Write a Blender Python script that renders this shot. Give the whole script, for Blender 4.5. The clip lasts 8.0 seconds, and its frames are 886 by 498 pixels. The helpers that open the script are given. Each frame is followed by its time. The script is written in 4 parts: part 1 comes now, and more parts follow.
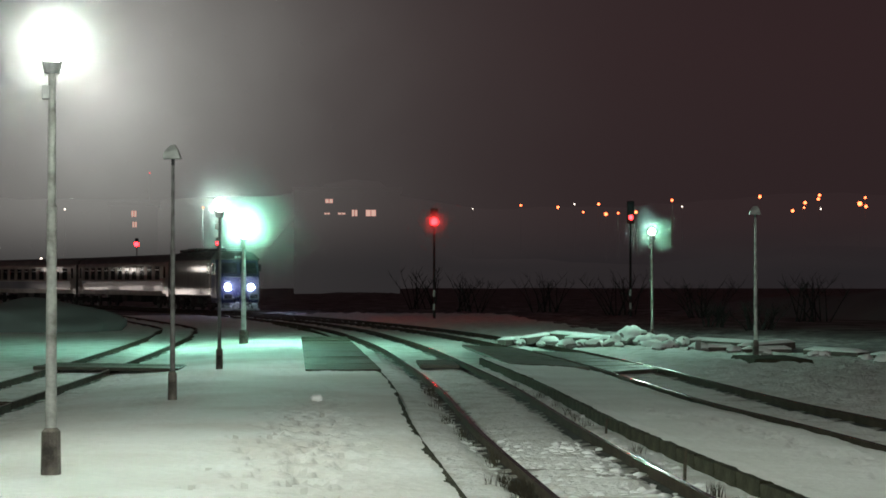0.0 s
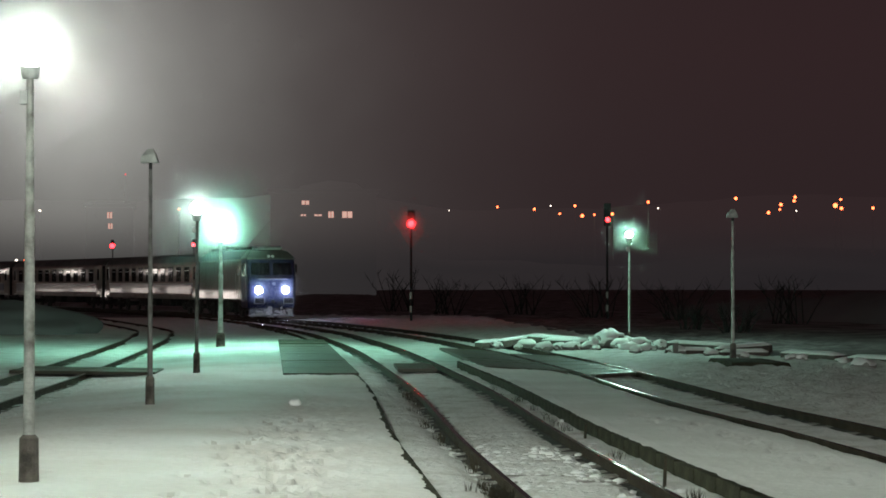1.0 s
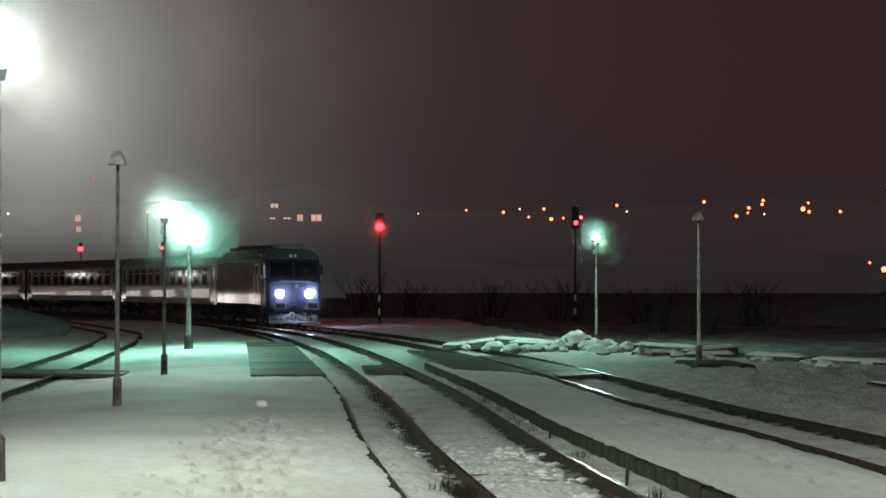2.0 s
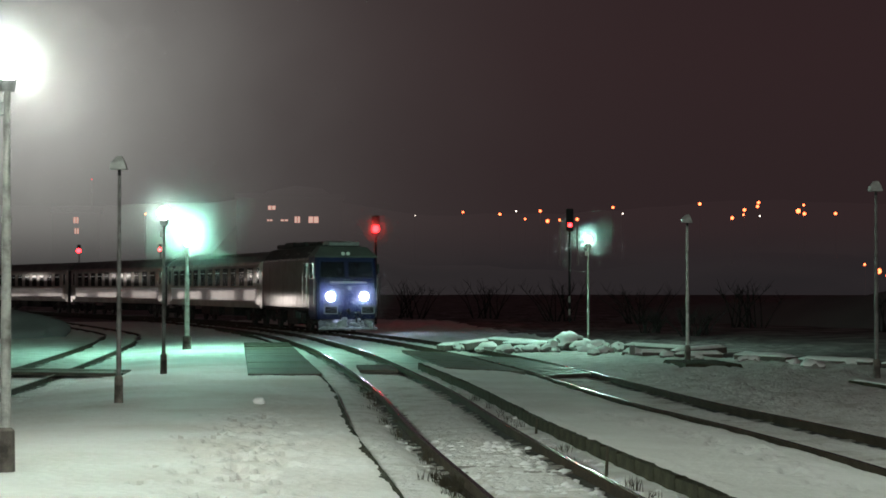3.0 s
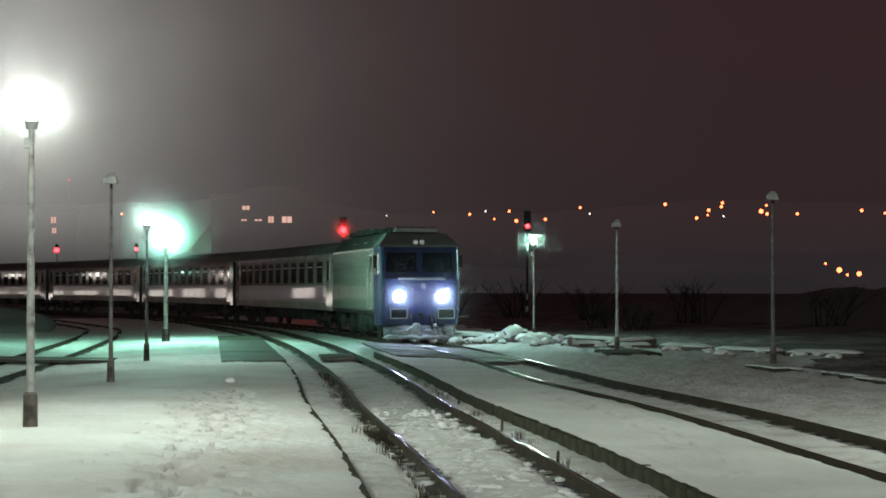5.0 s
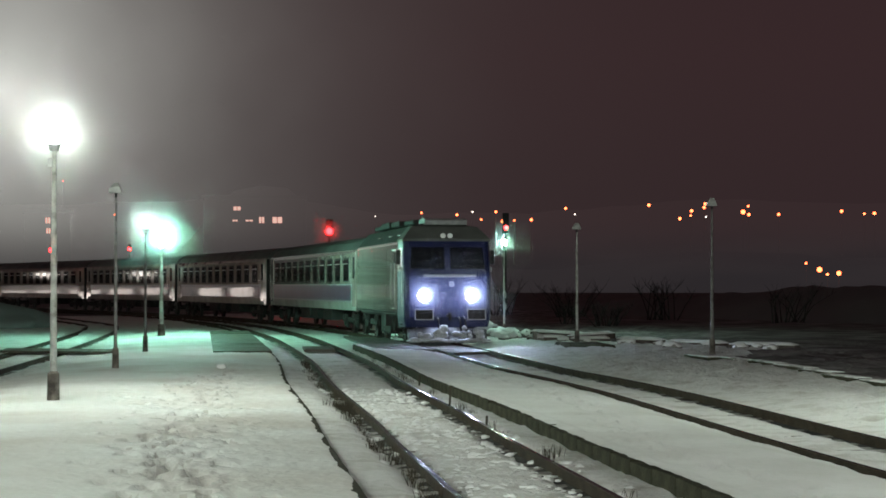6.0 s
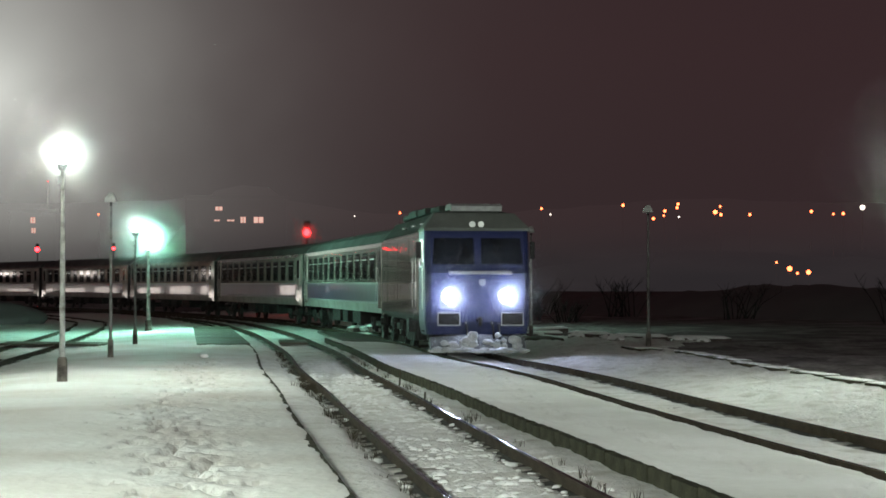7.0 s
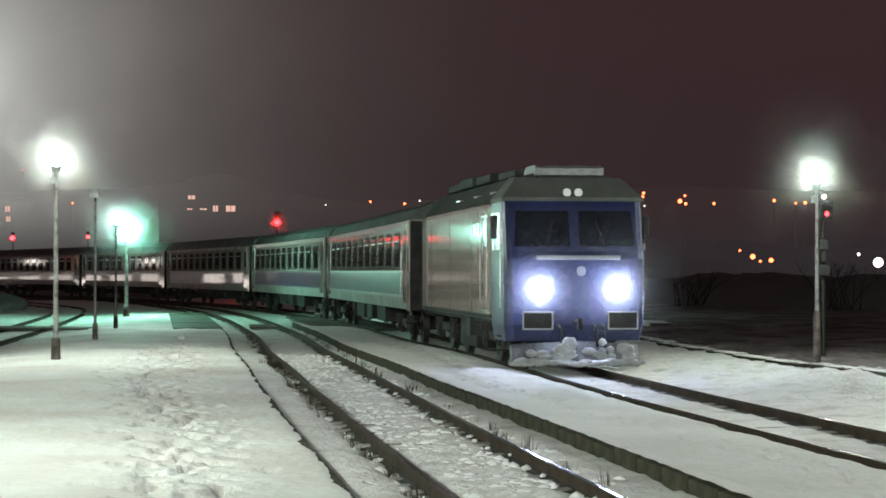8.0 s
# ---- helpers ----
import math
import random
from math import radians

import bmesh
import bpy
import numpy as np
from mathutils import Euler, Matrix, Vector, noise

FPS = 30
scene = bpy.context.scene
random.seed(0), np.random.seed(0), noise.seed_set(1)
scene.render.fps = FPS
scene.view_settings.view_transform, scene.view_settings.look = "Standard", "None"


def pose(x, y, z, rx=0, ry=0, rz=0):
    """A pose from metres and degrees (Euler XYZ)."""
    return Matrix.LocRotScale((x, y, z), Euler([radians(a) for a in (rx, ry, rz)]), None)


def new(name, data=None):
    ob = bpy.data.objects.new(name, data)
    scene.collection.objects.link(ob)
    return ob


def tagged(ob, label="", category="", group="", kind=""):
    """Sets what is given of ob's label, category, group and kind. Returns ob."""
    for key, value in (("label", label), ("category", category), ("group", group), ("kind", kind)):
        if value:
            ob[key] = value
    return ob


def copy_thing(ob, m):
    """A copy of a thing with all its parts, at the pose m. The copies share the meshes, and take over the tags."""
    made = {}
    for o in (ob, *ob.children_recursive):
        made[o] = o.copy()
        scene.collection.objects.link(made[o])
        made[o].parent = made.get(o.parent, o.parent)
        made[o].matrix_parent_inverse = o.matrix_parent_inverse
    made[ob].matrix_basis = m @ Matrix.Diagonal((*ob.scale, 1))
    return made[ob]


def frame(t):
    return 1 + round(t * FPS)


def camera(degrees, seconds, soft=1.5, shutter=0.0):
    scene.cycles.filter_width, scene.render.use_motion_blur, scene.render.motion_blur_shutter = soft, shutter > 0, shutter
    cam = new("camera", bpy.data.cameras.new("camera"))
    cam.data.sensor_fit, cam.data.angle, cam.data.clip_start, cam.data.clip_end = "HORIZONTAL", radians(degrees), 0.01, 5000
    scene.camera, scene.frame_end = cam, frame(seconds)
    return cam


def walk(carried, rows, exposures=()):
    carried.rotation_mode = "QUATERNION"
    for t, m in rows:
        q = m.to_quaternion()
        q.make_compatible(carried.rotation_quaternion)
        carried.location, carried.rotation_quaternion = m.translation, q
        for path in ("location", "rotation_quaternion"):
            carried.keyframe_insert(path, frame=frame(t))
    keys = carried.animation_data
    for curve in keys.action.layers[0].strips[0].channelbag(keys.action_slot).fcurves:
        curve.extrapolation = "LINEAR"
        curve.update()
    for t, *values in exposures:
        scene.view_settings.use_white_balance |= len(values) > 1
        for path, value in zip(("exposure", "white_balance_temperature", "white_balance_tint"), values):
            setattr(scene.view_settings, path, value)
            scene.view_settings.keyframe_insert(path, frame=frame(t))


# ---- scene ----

# ---------------------------------------------------------------- camera
cam = camera(25.95, 8.0, soft=1.7)


def aim(x, y, z, turn, tilt):
    """Eye, degrees to the right of north, degrees up."""
    return pose(x, y, z, 90 + tilt, 0, -turn)


CAMERA_ROWS = [
    (0, -0.37, 9.37, 2.10, 0.30, 0.94), (0.5, -0.41, 9.43, 2.15, 0.76, 0.96), (1, -0.41, 9.42, 2.15, 1.01, 0.98),
    (1.5, -0.37, 9.23, 2.14, 1.25, 1.01), (2, -0.36, 9.23, 2.12, 1.92, 1.08), (3.5, -0.19, 7.02, 2.09, 2.00, 1.17),
    (4, -0.06, 5.67, 2.07, 1.94, 1.22), (4.5, 0.03, 4.09, 2.07, 2.34, 1.12), (6, 0.51, -3.36, 2.00, 2.99, 1.09),
    (6.5, 0.68, -6.35, 1.99, 3.09, 1.08), (7, 0.85, -9.30, 2.00, 3.52, 1.05), (7.5, 0.96, -12.33, 2.01, 3.90, 1.01),
    (8, 1.03, -14.30, 2.03, 4.34, 0.68)]
walk(cam, [(t, aim(*r)) for t, *r in CAMERA_ROWS], [(0.0, 0.08), (2.0, 0.08), (4.5, 0.17), (6.0, 0.38), (7.0, 0.40), (8.0, 0.40)])

# ---------------------------------------------------------------- world and light
world = bpy.data.worlds.new("night_sky")
scene.world = world
world.use_nodes = True
wn = world.node_tree.nodes
wl = world.node_tree.links
bg = wn["Background"]
coord = wn.new("ShaderNodeTexCoord")
sep = wn.new("ShaderNodeSeparateXYZ")
wl.new(coord.outputs["Generated"], sep.inputs[0])
# misty night sky: a little lighter towards the lit station in the west
west = wn.new("ShaderNodeVectorMath")
west.operation = "DOT_PRODUCT"
wl.new(coord.outputs["Generated"], west.inputs[0])
west.inputs[1].default_value = Vector((-0.172, 0.98, 0.097)).normalized()
angle = wn.new("ShaderNodeMath")
angle.operation = "ARCCOSINE"
wl.new(west.outputs["Value"], angle.inputs[0])
fade = wn.new("ShaderNodeMath")
fade.operation = "MULTIPLY"
fade.inputs[1].default_value = -1.0 / radians(3.2)
wl.new(angle.outputs[0], fade.inputs[0])
lobe = wn.new("ShaderNodeMath")
lobe.operation = "EXPONENT"
wl.new(fade.outputs[0], lobe.inputs[0])
mist = wn.new("ShaderNodeTexNoise")
mist.inputs["Scale"].default_value, mist.inputs["Detail"].default_value = 9.0, 3.0
wl.new(coord.outputs["Generated"], mist.inputs["Vector"])
vary = wn.new("ShaderNodeMapRange")
vary.inputs["From Min"].default_value, vary.inputs["From Max"].default_value = 0.3, 0.7
vary.inputs["To Min"].default_value, vary.inputs["To Max"].default_value = 0.75, 1.1
wl.new(mist.outputs[0], vary.inputs["Value"])
amount = wn.new("ShaderNodeMath")
amount.operation = "MULTIPLY"
wl.new(lobe.outputs[0], amount.inputs[0])
wl.new(vary.outputs[0], amount.inputs[1])
height = wn.new("ShaderNodeValToRGB")
height.color_ramp.elements[0].position, height.color_ramp.elements[0].color = 0.48, (0.022, 0.015, 0.016, 1)
height.color_ramp.elements[1].position, height.color_ramp.elements[1].color = 0.56, (0.0285, 0.0156, 0.0168, 1)
high = height.color_ramp.elements.new(0.72)
high.color = (0.0245, 0.0137, 0.0150, 1)
half = wn.new("ShaderNodeMapRange")
half.inputs["From Min"].default_value = -1.0
wl.new(sep.outputs["Z"], half.inputs["Value"])
wl.new(half.outputs[0], height.inputs[0])
mixed = wn.new("ShaderNodeMix")
mixed.data_type = "RGBA"
wl.new(amount.outputs[0], mixed.inputs["Factor"])
wl.new(height.outputs[0], mixed.inputs["A"])
mixed.inputs["B"].default_value = (0.56, 0.57, 0.53, 1)
wl.new(mixed.outputs["Result"], bg.inputs["Color"])
bg.inputs["Strength"].default_value = 1.0


def lamp_light(x, y, z, watts, color, radius=0.14):
    data = bpy.data.lights.new("lamp_light", "POINT")
    data.energy, data.color, data.shadow_soft_size = watts, color, radius
    ob = new("lamp_light", data)
    ob.location = (x, y, z)
    return ob


MERCURY = (0.88, 1.0, 0.87)
TEAL = (0.40, 1.0, 0.74)

# ---------------------------------------------------------------- materials


def mat(name, color, rough=0.7, metal=0.0, scale=6.0, vary=0.35, bump=0.0, fine=60.0, second=None, amount=0.5, spec=0.5, coat=0.0, relief=0.03, dents=0.0, dent_scale=2.4):
    """A surface with colour variation at two scales and fine relief."""
    m = bpy.data.materials.new(name)
    m.use_nodes = True
    n, l = m.node_tree.nodes, m.node_tree.links
    b = n["Principled BSDF"]
    b.inputs["Roughness"].default_value, b.inputs["Metallic"].default_value = rough, metal
    b.inputs["Specular IOR Level"].default_value = spec
    b.inputs["Coat Weight"].default_value = coat
    tc = n.new("ShaderNodeTexCoord")
    big, small = n.new("ShaderNodeTexNoise"), n.new("ShaderNodeTexNoise")
    big.inputs["Scale"].default_value, big.inputs["Detail"].default_value = scale, 6.0
    small.inputs["Scale"].default_value, small.inputs["Detail"].default_value = fine, 4.0
    l.new(tc.outputs["Object"], big.inputs["Vector"])
    l.new(tc.outputs["Object"], small.inputs["Vector"])
    ramp = n.new("ShaderNodeValToRGB")
    c2 = second or tuple(v * (1 - vary) for v in color)
    ramp.color_ramp.elements[0].position, ramp.color_ramp.elements[1].position = amount - 0.15, amount + 0.15
    ramp.color_ramp.elements[0].color, ramp.color_ramp.elements[1].color = (*c2, 1), (*color, 1)
    l.new(big.outputs[0], ramp.inputs[0])
    mix = n.new("ShaderNodeMix")
    mix.data_type, mix.blend_type = "RGBA", "MULTIPLY"
    mix.inputs["Factor"].default_value = 0.5
    l.new(ramp.outputs[0], mix.inputs["A"])
    sr = n.new("ShaderNodeMapRange")
    sr.inputs["From Min"].default_value, sr.inputs["From Max"].default_value = 0.3, 0.7
    sr.inputs["To Min"].default_value = 1 - vary
    l.new(small.outputs[0], sr.inputs["Value"])
    comb = n.new("ShaderNodeCombineXYZ")
    for k in range(3):
        l.new(sr.outputs[0], comb.inputs[k])
    l.new(comb.outputs[0], mix.inputs["B"])
    l.new(mix.outputs["Result"], b.inputs["Base Color"])
    if bump:
        add = n.new("ShaderNodeMath")
        add.operation = "ADD"
        l.new(big.outputs[0], add.inputs[0])
        l.new(small.outputs[0], add.inputs[1])
        bp = n.new("ShaderNodeBump")
        bp.inputs["Strength"].default_value, bp.inputs["Distance"].default_value = bump, relief
        height = add.outputs[0]
        if dents:
            # old footprints and slumped hollows, one per cell, filled in here and there
            vor = n.new("ShaderNodeTexVoronoi")
            vor.inputs["Scale"].default_value = dent_scale
            warp = n.new("ShaderNodeVectorMath")
            warp.operation = "MULTIPLY_ADD"
            l.new(small.outputs["Color"], warp.inputs[0])
            warp.inputs[1].default_value = (0.16, 0.16, 0.0)
            l.new(tc.outputs["Object"], warp.inputs[2])
            l.new(warp.outputs[0], vor.inputs["Vector"])
            pit = n.new("ShaderNodeMapRange")
            pit.interpolation_type = "SMOOTHSTEP"
            pit.inputs["From Min"].default_value, pit.inputs["From Max"].default_value = 0.16, 0.36
            pit.inputs["To Min"].default_value, pit.inputs["To Max"].default_value = -dents, 0.0
            l.new(vor.outputs["Distance"], pit.inputs["Value"])
            some = n.new("ShaderNodeMapRange")
            some.inputs["From Min"].default_value, some.inputs["From Max"].default_value = 0.42, 0.58
            l.new(big.outputs[0], some.inputs["Value"])
            pits = n.new("ShaderNodeMath")
            pits.operation = "MULTIPLY"
            l.new(pit.outputs[0], pits.inputs[0])
            l.new(some.outputs[0], pits.inputs[1])
            both = n.new("ShaderNodeMath")
            both.operation = "ADD"
            l.new(height, both.inputs[0])
            l.new(pits.outputs[0], both.inputs[1])
            height = both.outputs[0]
        l.new(height, bp.inputs["Height"])
        l.new(bp.outputs[0], b.inputs["Normal"])
    return m


def glow(name, color, strength):
    m = bpy.data.materials.new(name)
    m.use_nodes = True
    b = m.node_tree.nodes["Principled BSDF"]
    b.inputs["Base Color"].default_value = (*color, 1)
    b.inputs["Emission Color"].default_value = (*color, 1)
    b.inputs["Emission Strength"].default_value = strength
    b.inputs["Roughness"].default_value = 0.4
    return m


SNOW = mat("snow", (0.78, 0.79, 0.77), 0.75, scale=0.5, vary=0.10, bump=0.55, fine=9.0, second=(0.66, 0.66, 0.63), spec=0.3, relief=0.06, dents=0.6, dent_scale=1.9)
SNOW_TROD = mat("trodden_snow", (0.76, 0.77, 0.75), 0.8, scale=0.35, vary=0.12, bump=0.6, fine=7.0, second=(0.60, 0.57, 0.53), amount=0.46, spec=0.3, relief=0.06, dents=0.25, dent_scale=2.6)
SNOW_PACKED = mat("packed_darker_snow", (0.60, 0.59, 0.56), 0.7, scale=2.0, vary=0.2, bump=0.6, fine=14.0, second=(0.55, 0.53, 0.50), spec=0.3)
SNOW_BALLAST = mat("snow_on_ballast", (0.72, 0.72, 0.70), 0.8, scale=1.6, vary=0.25, bump=0.9, fine=13.0, second=(0.46, 0.44, 0.40), amount=0.38, spec=0.25, relief=0.08, dents=0.7, dent_scale=3.6)
EARTH = mat("dark_earth_thin_snow", (0.30, 0.27, 0.27), 0.9, scale=0.5, vary=0.35, bump=0.8, fine=4.0, second=(0.10, 0.085, 0.085), amount=0.55, spec=0.15, relief=0.08)
SNOW_CAP = mat("snow_cap", (0.80, 0.81, 0.80), 0.8, scale=3.0, vary=0.08, bump=0.4, fine=25.0, spec=0.3)
ICE = mat("caked_ice", (0.36, 0.37, 0.37), 0.6, scale=5.0, vary=0.3, bump=0.6, fine=30.0)
RUST = mat("rusty_rail", (0.052, 0.038, 0.026), 0.9, 0.0, scale=3.0, vary=0.45, bump=0.3, spec=0.12)
POLISHED = mat("polished_rail_head", (0.50, 0.50, 0.50), 0.22, 1.0, scale=2.0, vary=0.25, fine=90.0)
DULL_HEAD = mat("dull_rail_head", (0.16, 0.13, 0.11), 0.45, 0.8, scale=2.0, vary=0.35, fine=90.0)
BALLAST = mat("shaded_ballast", (0.028, 0.025, 0.021), 0.9, scale=6.0, vary=0.5, bump=0.9, fine=22.0)
CONCRETE = mat("old_concrete", (0.24, 0.235, 0.21), 0.9, scale=2.2, vary=0.4, bump=0.5, fine=40.0)
KERB = mat("mossy_kerb_concrete", (0.075, 0.070, 0.048), 0.95, scale=2.5, vary=0.5, bump=0.8, fine=30.0, second=(0.036, 0.037, 0.024), spec=0.1)
TIMBER = mat("wet_timber", (0.085, 0.075, 0.055), 0.6, scale=2.5, vary=0.45, bump=0.4, fine=35.0, second=(0.05, 0.05, 0.035))
SLEEPER = mat("snowy_sleeper", (0.42, 0.41, 0.39), 0.85, scale=4.0, vary=0.3, bump=0.5, second=(0.12, 0.10, 0.085), amount=0.45)
WEED = mat("dry_weed", (0.05, 0.042, 0.025), 0.9, scale=9.0, vary=0.4)
POLE_PAINT = mat("flaking_white_pole_paint", (0.50, 0.51, 0.48), 0.6, scale=4.5, vary=0.4, bump=0.4, fine=28.0, second=(0.10, 0.085, 0.07), amount=0.40)
POLE_DARK = mat("weathered_pole_sleeve", (0.20, 0.175, 0.15), 0.8, scale=5.0, vary=0.4, bump=0.4, second=(0.055, 0.045, 0.04), amount=0.5)
POLE_GREY = mat("grey_pole_paint", (0.17, 0.165, 0.16), 0.65, scale=4.0, vary=0.35, bump=0.2, second=(0.05, 0.042, 0.038), amount=0.45)
BLACK = mat("black_signal_paint", (0.005, 0.005, 0.006), 0.7, scale=5.0, vary=0.3)
STEEL = mat("galvanised_steel", (0.45, 0.46, 0.45), 0.45, 0.6, scale=8.0, vary=0.3)
STONE = mat("broken_concrete", (0.30, 0.29, 0.27), 0.9, scale=3.0, vary=0.4, bump=0.6)
LOG = mat("old_timber", (0.12, 0.10, 0.085), 0.85, scale=5.0, vary=0.4, bump=0.5)
FAR_LAND = mat("far_land", (0.20, 0.18, 0.185), 0.95, scale=0.02, vary=0.5, fine=0.2)
LEAFLESS = mat("bare_branches", (0.018, 0.016, 0.014), 0.9, scale=4.0, vary=0.4)
FACADE = mat("plaster_facade", (0.14, 0.125, 0.11), 0.9, scale=0.8, vary=0.3, bump=0.2, fine=8.0)
ROOFING = mat("dark_roofing", (0.05, 0.045, 0.045), 0.85, scale=0.9, vary=0.4, fine=6.0)
FRAME = mat("window_frame_paint", (0.4, 0.4, 0.38), 0.6, scale=5.0, vary=0.2)

# ---------------------------------------------------------------- mesh helpers


def finish(bm, mats, smooth=False, name="mesh"):
    me = bpy.data.meshes.new(name)
    bmesh.ops.recalc_face_normals(bm, faces=bm.faces[:])
    bm.to_mesh(me)
    bm.free()
    for m in (mats if isinstance(mats, (list, tuple)) else [mats]):
        me.materials.append(m)
    if smooth:
        for p in me.polygons:
            p.use_smooth = True
    return me


def part(name, bm, material, parent, label="", smooth=False):
    ob = new(name, finish(bm, material, smooth, name))
    ob.parent = parent
    if label:
        ob["label"] = label
    return ob


def thing(name, label, category, group="", kind="", m=None):
    ob = new(name)
    ob.empty_display_size = 0.2
    if m is not None:
        ob.matrix_basis = m
    return tagged(ob, label, category, group, kind)


def box(bm, c, s, bevel=0.0, turn=None, mi=0):
    """A box of size s about c, with bevelled edges."""
    m = Matrix.Translation(c) @ (turn or Matrix()) @ Matrix.Diagonal((*s, 1))
    r = bmesh.ops.create_cube(bm, size=1.0, matrix=m)
    fs = {f for v in r["verts"] for f in v.link_faces}
    for f in fs:
        f.material_index = mi
    if bevel:
        es = {e for v in r["verts"] for e in v.link_edges}
        bmesh.ops.bevel(bm, geom=list(es), offset=bevel, segments=2, affect="EDGES", profile=0.6)
    return bm


def rod(bm, a, b, r0, r1=None, seg=12):
    """A tapered round bar from a to b."""
    a, b = Vector(a), Vector(b)
    d = b - a
    q = d.to_track_quat("Z", "Y").to_matrix().to_4x4()
    bmesh.ops.create_cone(bm, cap_ends=True, segments=seg, radius1=r0, radius2=r0 if r1 is None else r1,
                          depth=d.length, matrix=Matrix.Translation((a + b) / 2) @ q)
    return bm


def ball(bm, c, r, squash=(1, 1, 1), sub=2, rough=0.0, seed=0):
    res = bmesh.ops.create_icosphere(bm, subdivisions=sub, radius=1.0)
    for v in res["verts"]:
        k = 1 + rough * noise.noise(v.co * 1.7 + Vector((seed * 3.1, seed * 1.7, seed)))
        v.co = Vector((v.co.x * r * squash[0] * k + c[0], v.co.y * r * squash[1] * k + c[1], v.co.z * r * squash[2] * k + c[2]))
    return bm


def loft(bm, rings, closed=True, caps=True, mi=None):
    """Skin a list of rings of points."""
    vs = [[bm.verts.new(p) for p in ring] for ring in rings]
    n = len(rings[0])
    for i in range(len(vs) - 1):
        for j in range(n if closed else n - 1):
            f = bm.faces.new((vs[i][j], vs[i][(j + 1) % n], vs[i + 1][(j + 1) % n], vs[i + 1][j]))
            if mi:
                f.material_index = mi(j)
    if caps and closed:
        bm.faces.new(vs[0])
        bm.faces.new(vs[-1][::-1])
    return bm


# ---------------------------------------------------------------- the lines of the tracks


def dense(points, n=24):
    """A smooth curve through the points."""
    p = np.array(points, float)
    out = []
    for i in range(len(p) - 1):
        a, b, c, d = p[max(i - 1, 0)], p[i], p[i + 1], p[min(i + 2, len(p) - 1)]
        for u in np.arange(n) / n:
            out.append(0.5 * (2 * b + (c - a) * u + (2 * a - 5 * b + 4 * c - d) * u * u + (3 * b - a - 3 * c + d) * u ** 3))
    out.append(p[-1])
    return np.array(out)


def beside(line, d):
    """The line shifted d metres to its left as one goes along it."""
    t = np.gradient(line, axis=0)
    t /= np.linalg.norm(t, axis=1)[:, None]
    return line + d * np.stack([-t[:, 1], t[:, 0]], 1)


def lengths(line):
    return np.r_[0, np.cumsum(np.linalg.norm(np.diff(line, axis=0), axis=1))]


def at(line, s, run):
    return np.array([np.interp(s, run, line[:, 0]), np.interp(s, run, line[:, 1])])


LINE_B = dense([(9.99, -60.0), (9.43, -20.0), (8.50, 0.0), (7.66, 10.0), (7.18, 16.0), (6.76, 22.5), (6.48, 28.0), (6.23, 32.5), (5.79, 37.5), (5.15, 43.0), (4.67, 50.0), (4.23, 57.0), (3.39, 66.0), (1.89, 78.0), (0.36, 87.5), (-1.77, 98.0), (-4.38, 108.5), (-7.47, 119.5), (-11.51, 132.0), (-16.42, 145.0), (-22.93, 160.0), (-31.90, 178.0), (-42.90, 196.0), (-56.90, 214.0), (-74.90, 231.0), (-99.90, 248.0), (-134.90, 264.0), (-194.90, 282.0), (-304.90, 300.0)])
LINE_A = dense([(5.75, -60.0), (4.69, -20.0), (3.39, 0.0), (2.61, 11.0), (2.33, 15.5), (1.99, 20.8), (1.66, 26.8), (1.04, 36.2), (0.56, 46.2), (0.04, 53.8), (-1.19, 69.0), (-2.41, 80.0), (-4.14, 92.5), (-7.37, 108.0), (-12.27, 126.0), (-19.27, 146.0), (-29.27, 168.0), (-42.27, 189.0), (-60.27, 209.0), (-88.27, 229.0), (-148.27, 250.0), (-298.27, 272.0)])
LINE_C = dense([(-6.90, -60.0), (-8.25, 31.6), (-8.51, 44.0), (-8.93, 56.9), (-9.93, 75.4), (-10.99, 88.2), (-13.45, 102.8), (-27.00, 148.0), (-39.00, 172.0), (-60.00, 196.0), (-100.00, 218.0), (-300.00, 240.0)])


def x_on(line, y):
    k = line[:, 1] < 200
    return np.interp(y, line[k, 1], line[k, 0])


def edge_x(y):
    """The edge of the main platform."""
    return x_on(LINE_A, y) - 1.66


def kerb_x(y):
    """The kerb of the strip between the tracks."""
    return x_on(LINE_A, y) + np.interp(y, [-60, 11, 20, 28, 37, 46, 60], [1.85, 1.80, 1.65, 1.60, 1.44, 1.40, 1.42])


# ---------------------------------------------------------------- ground, platforms


def bumps(x, y, s, seed=0.0):
    return noise.fractal(Vector((x * s + seed, y * s - seed, seed)), 1.0, 2.0, 3)


def sheet(name, xs, ys, z, material):
    """A height sheet over the grid: xs(y) gives a row of x."""
    vs, fs = [], []
    n = None
    for y in ys:
        row = xs(y)
        n = len(row)
        vs += [(x, y, z(x, y)) for x in row]
    for i in range(len(ys) - 1):
        for j in range(n - 1):
            a = i * n + j
            fs.append((a, a + 1, a + n + 1, a + n))
    me = bpy.data.meshes.new(name)
    me.from_pydata(vs, [], fs)
    me.materials.append(material)
    for p in me.polygons:
        p.use_smooth = True
    return new(name, me)


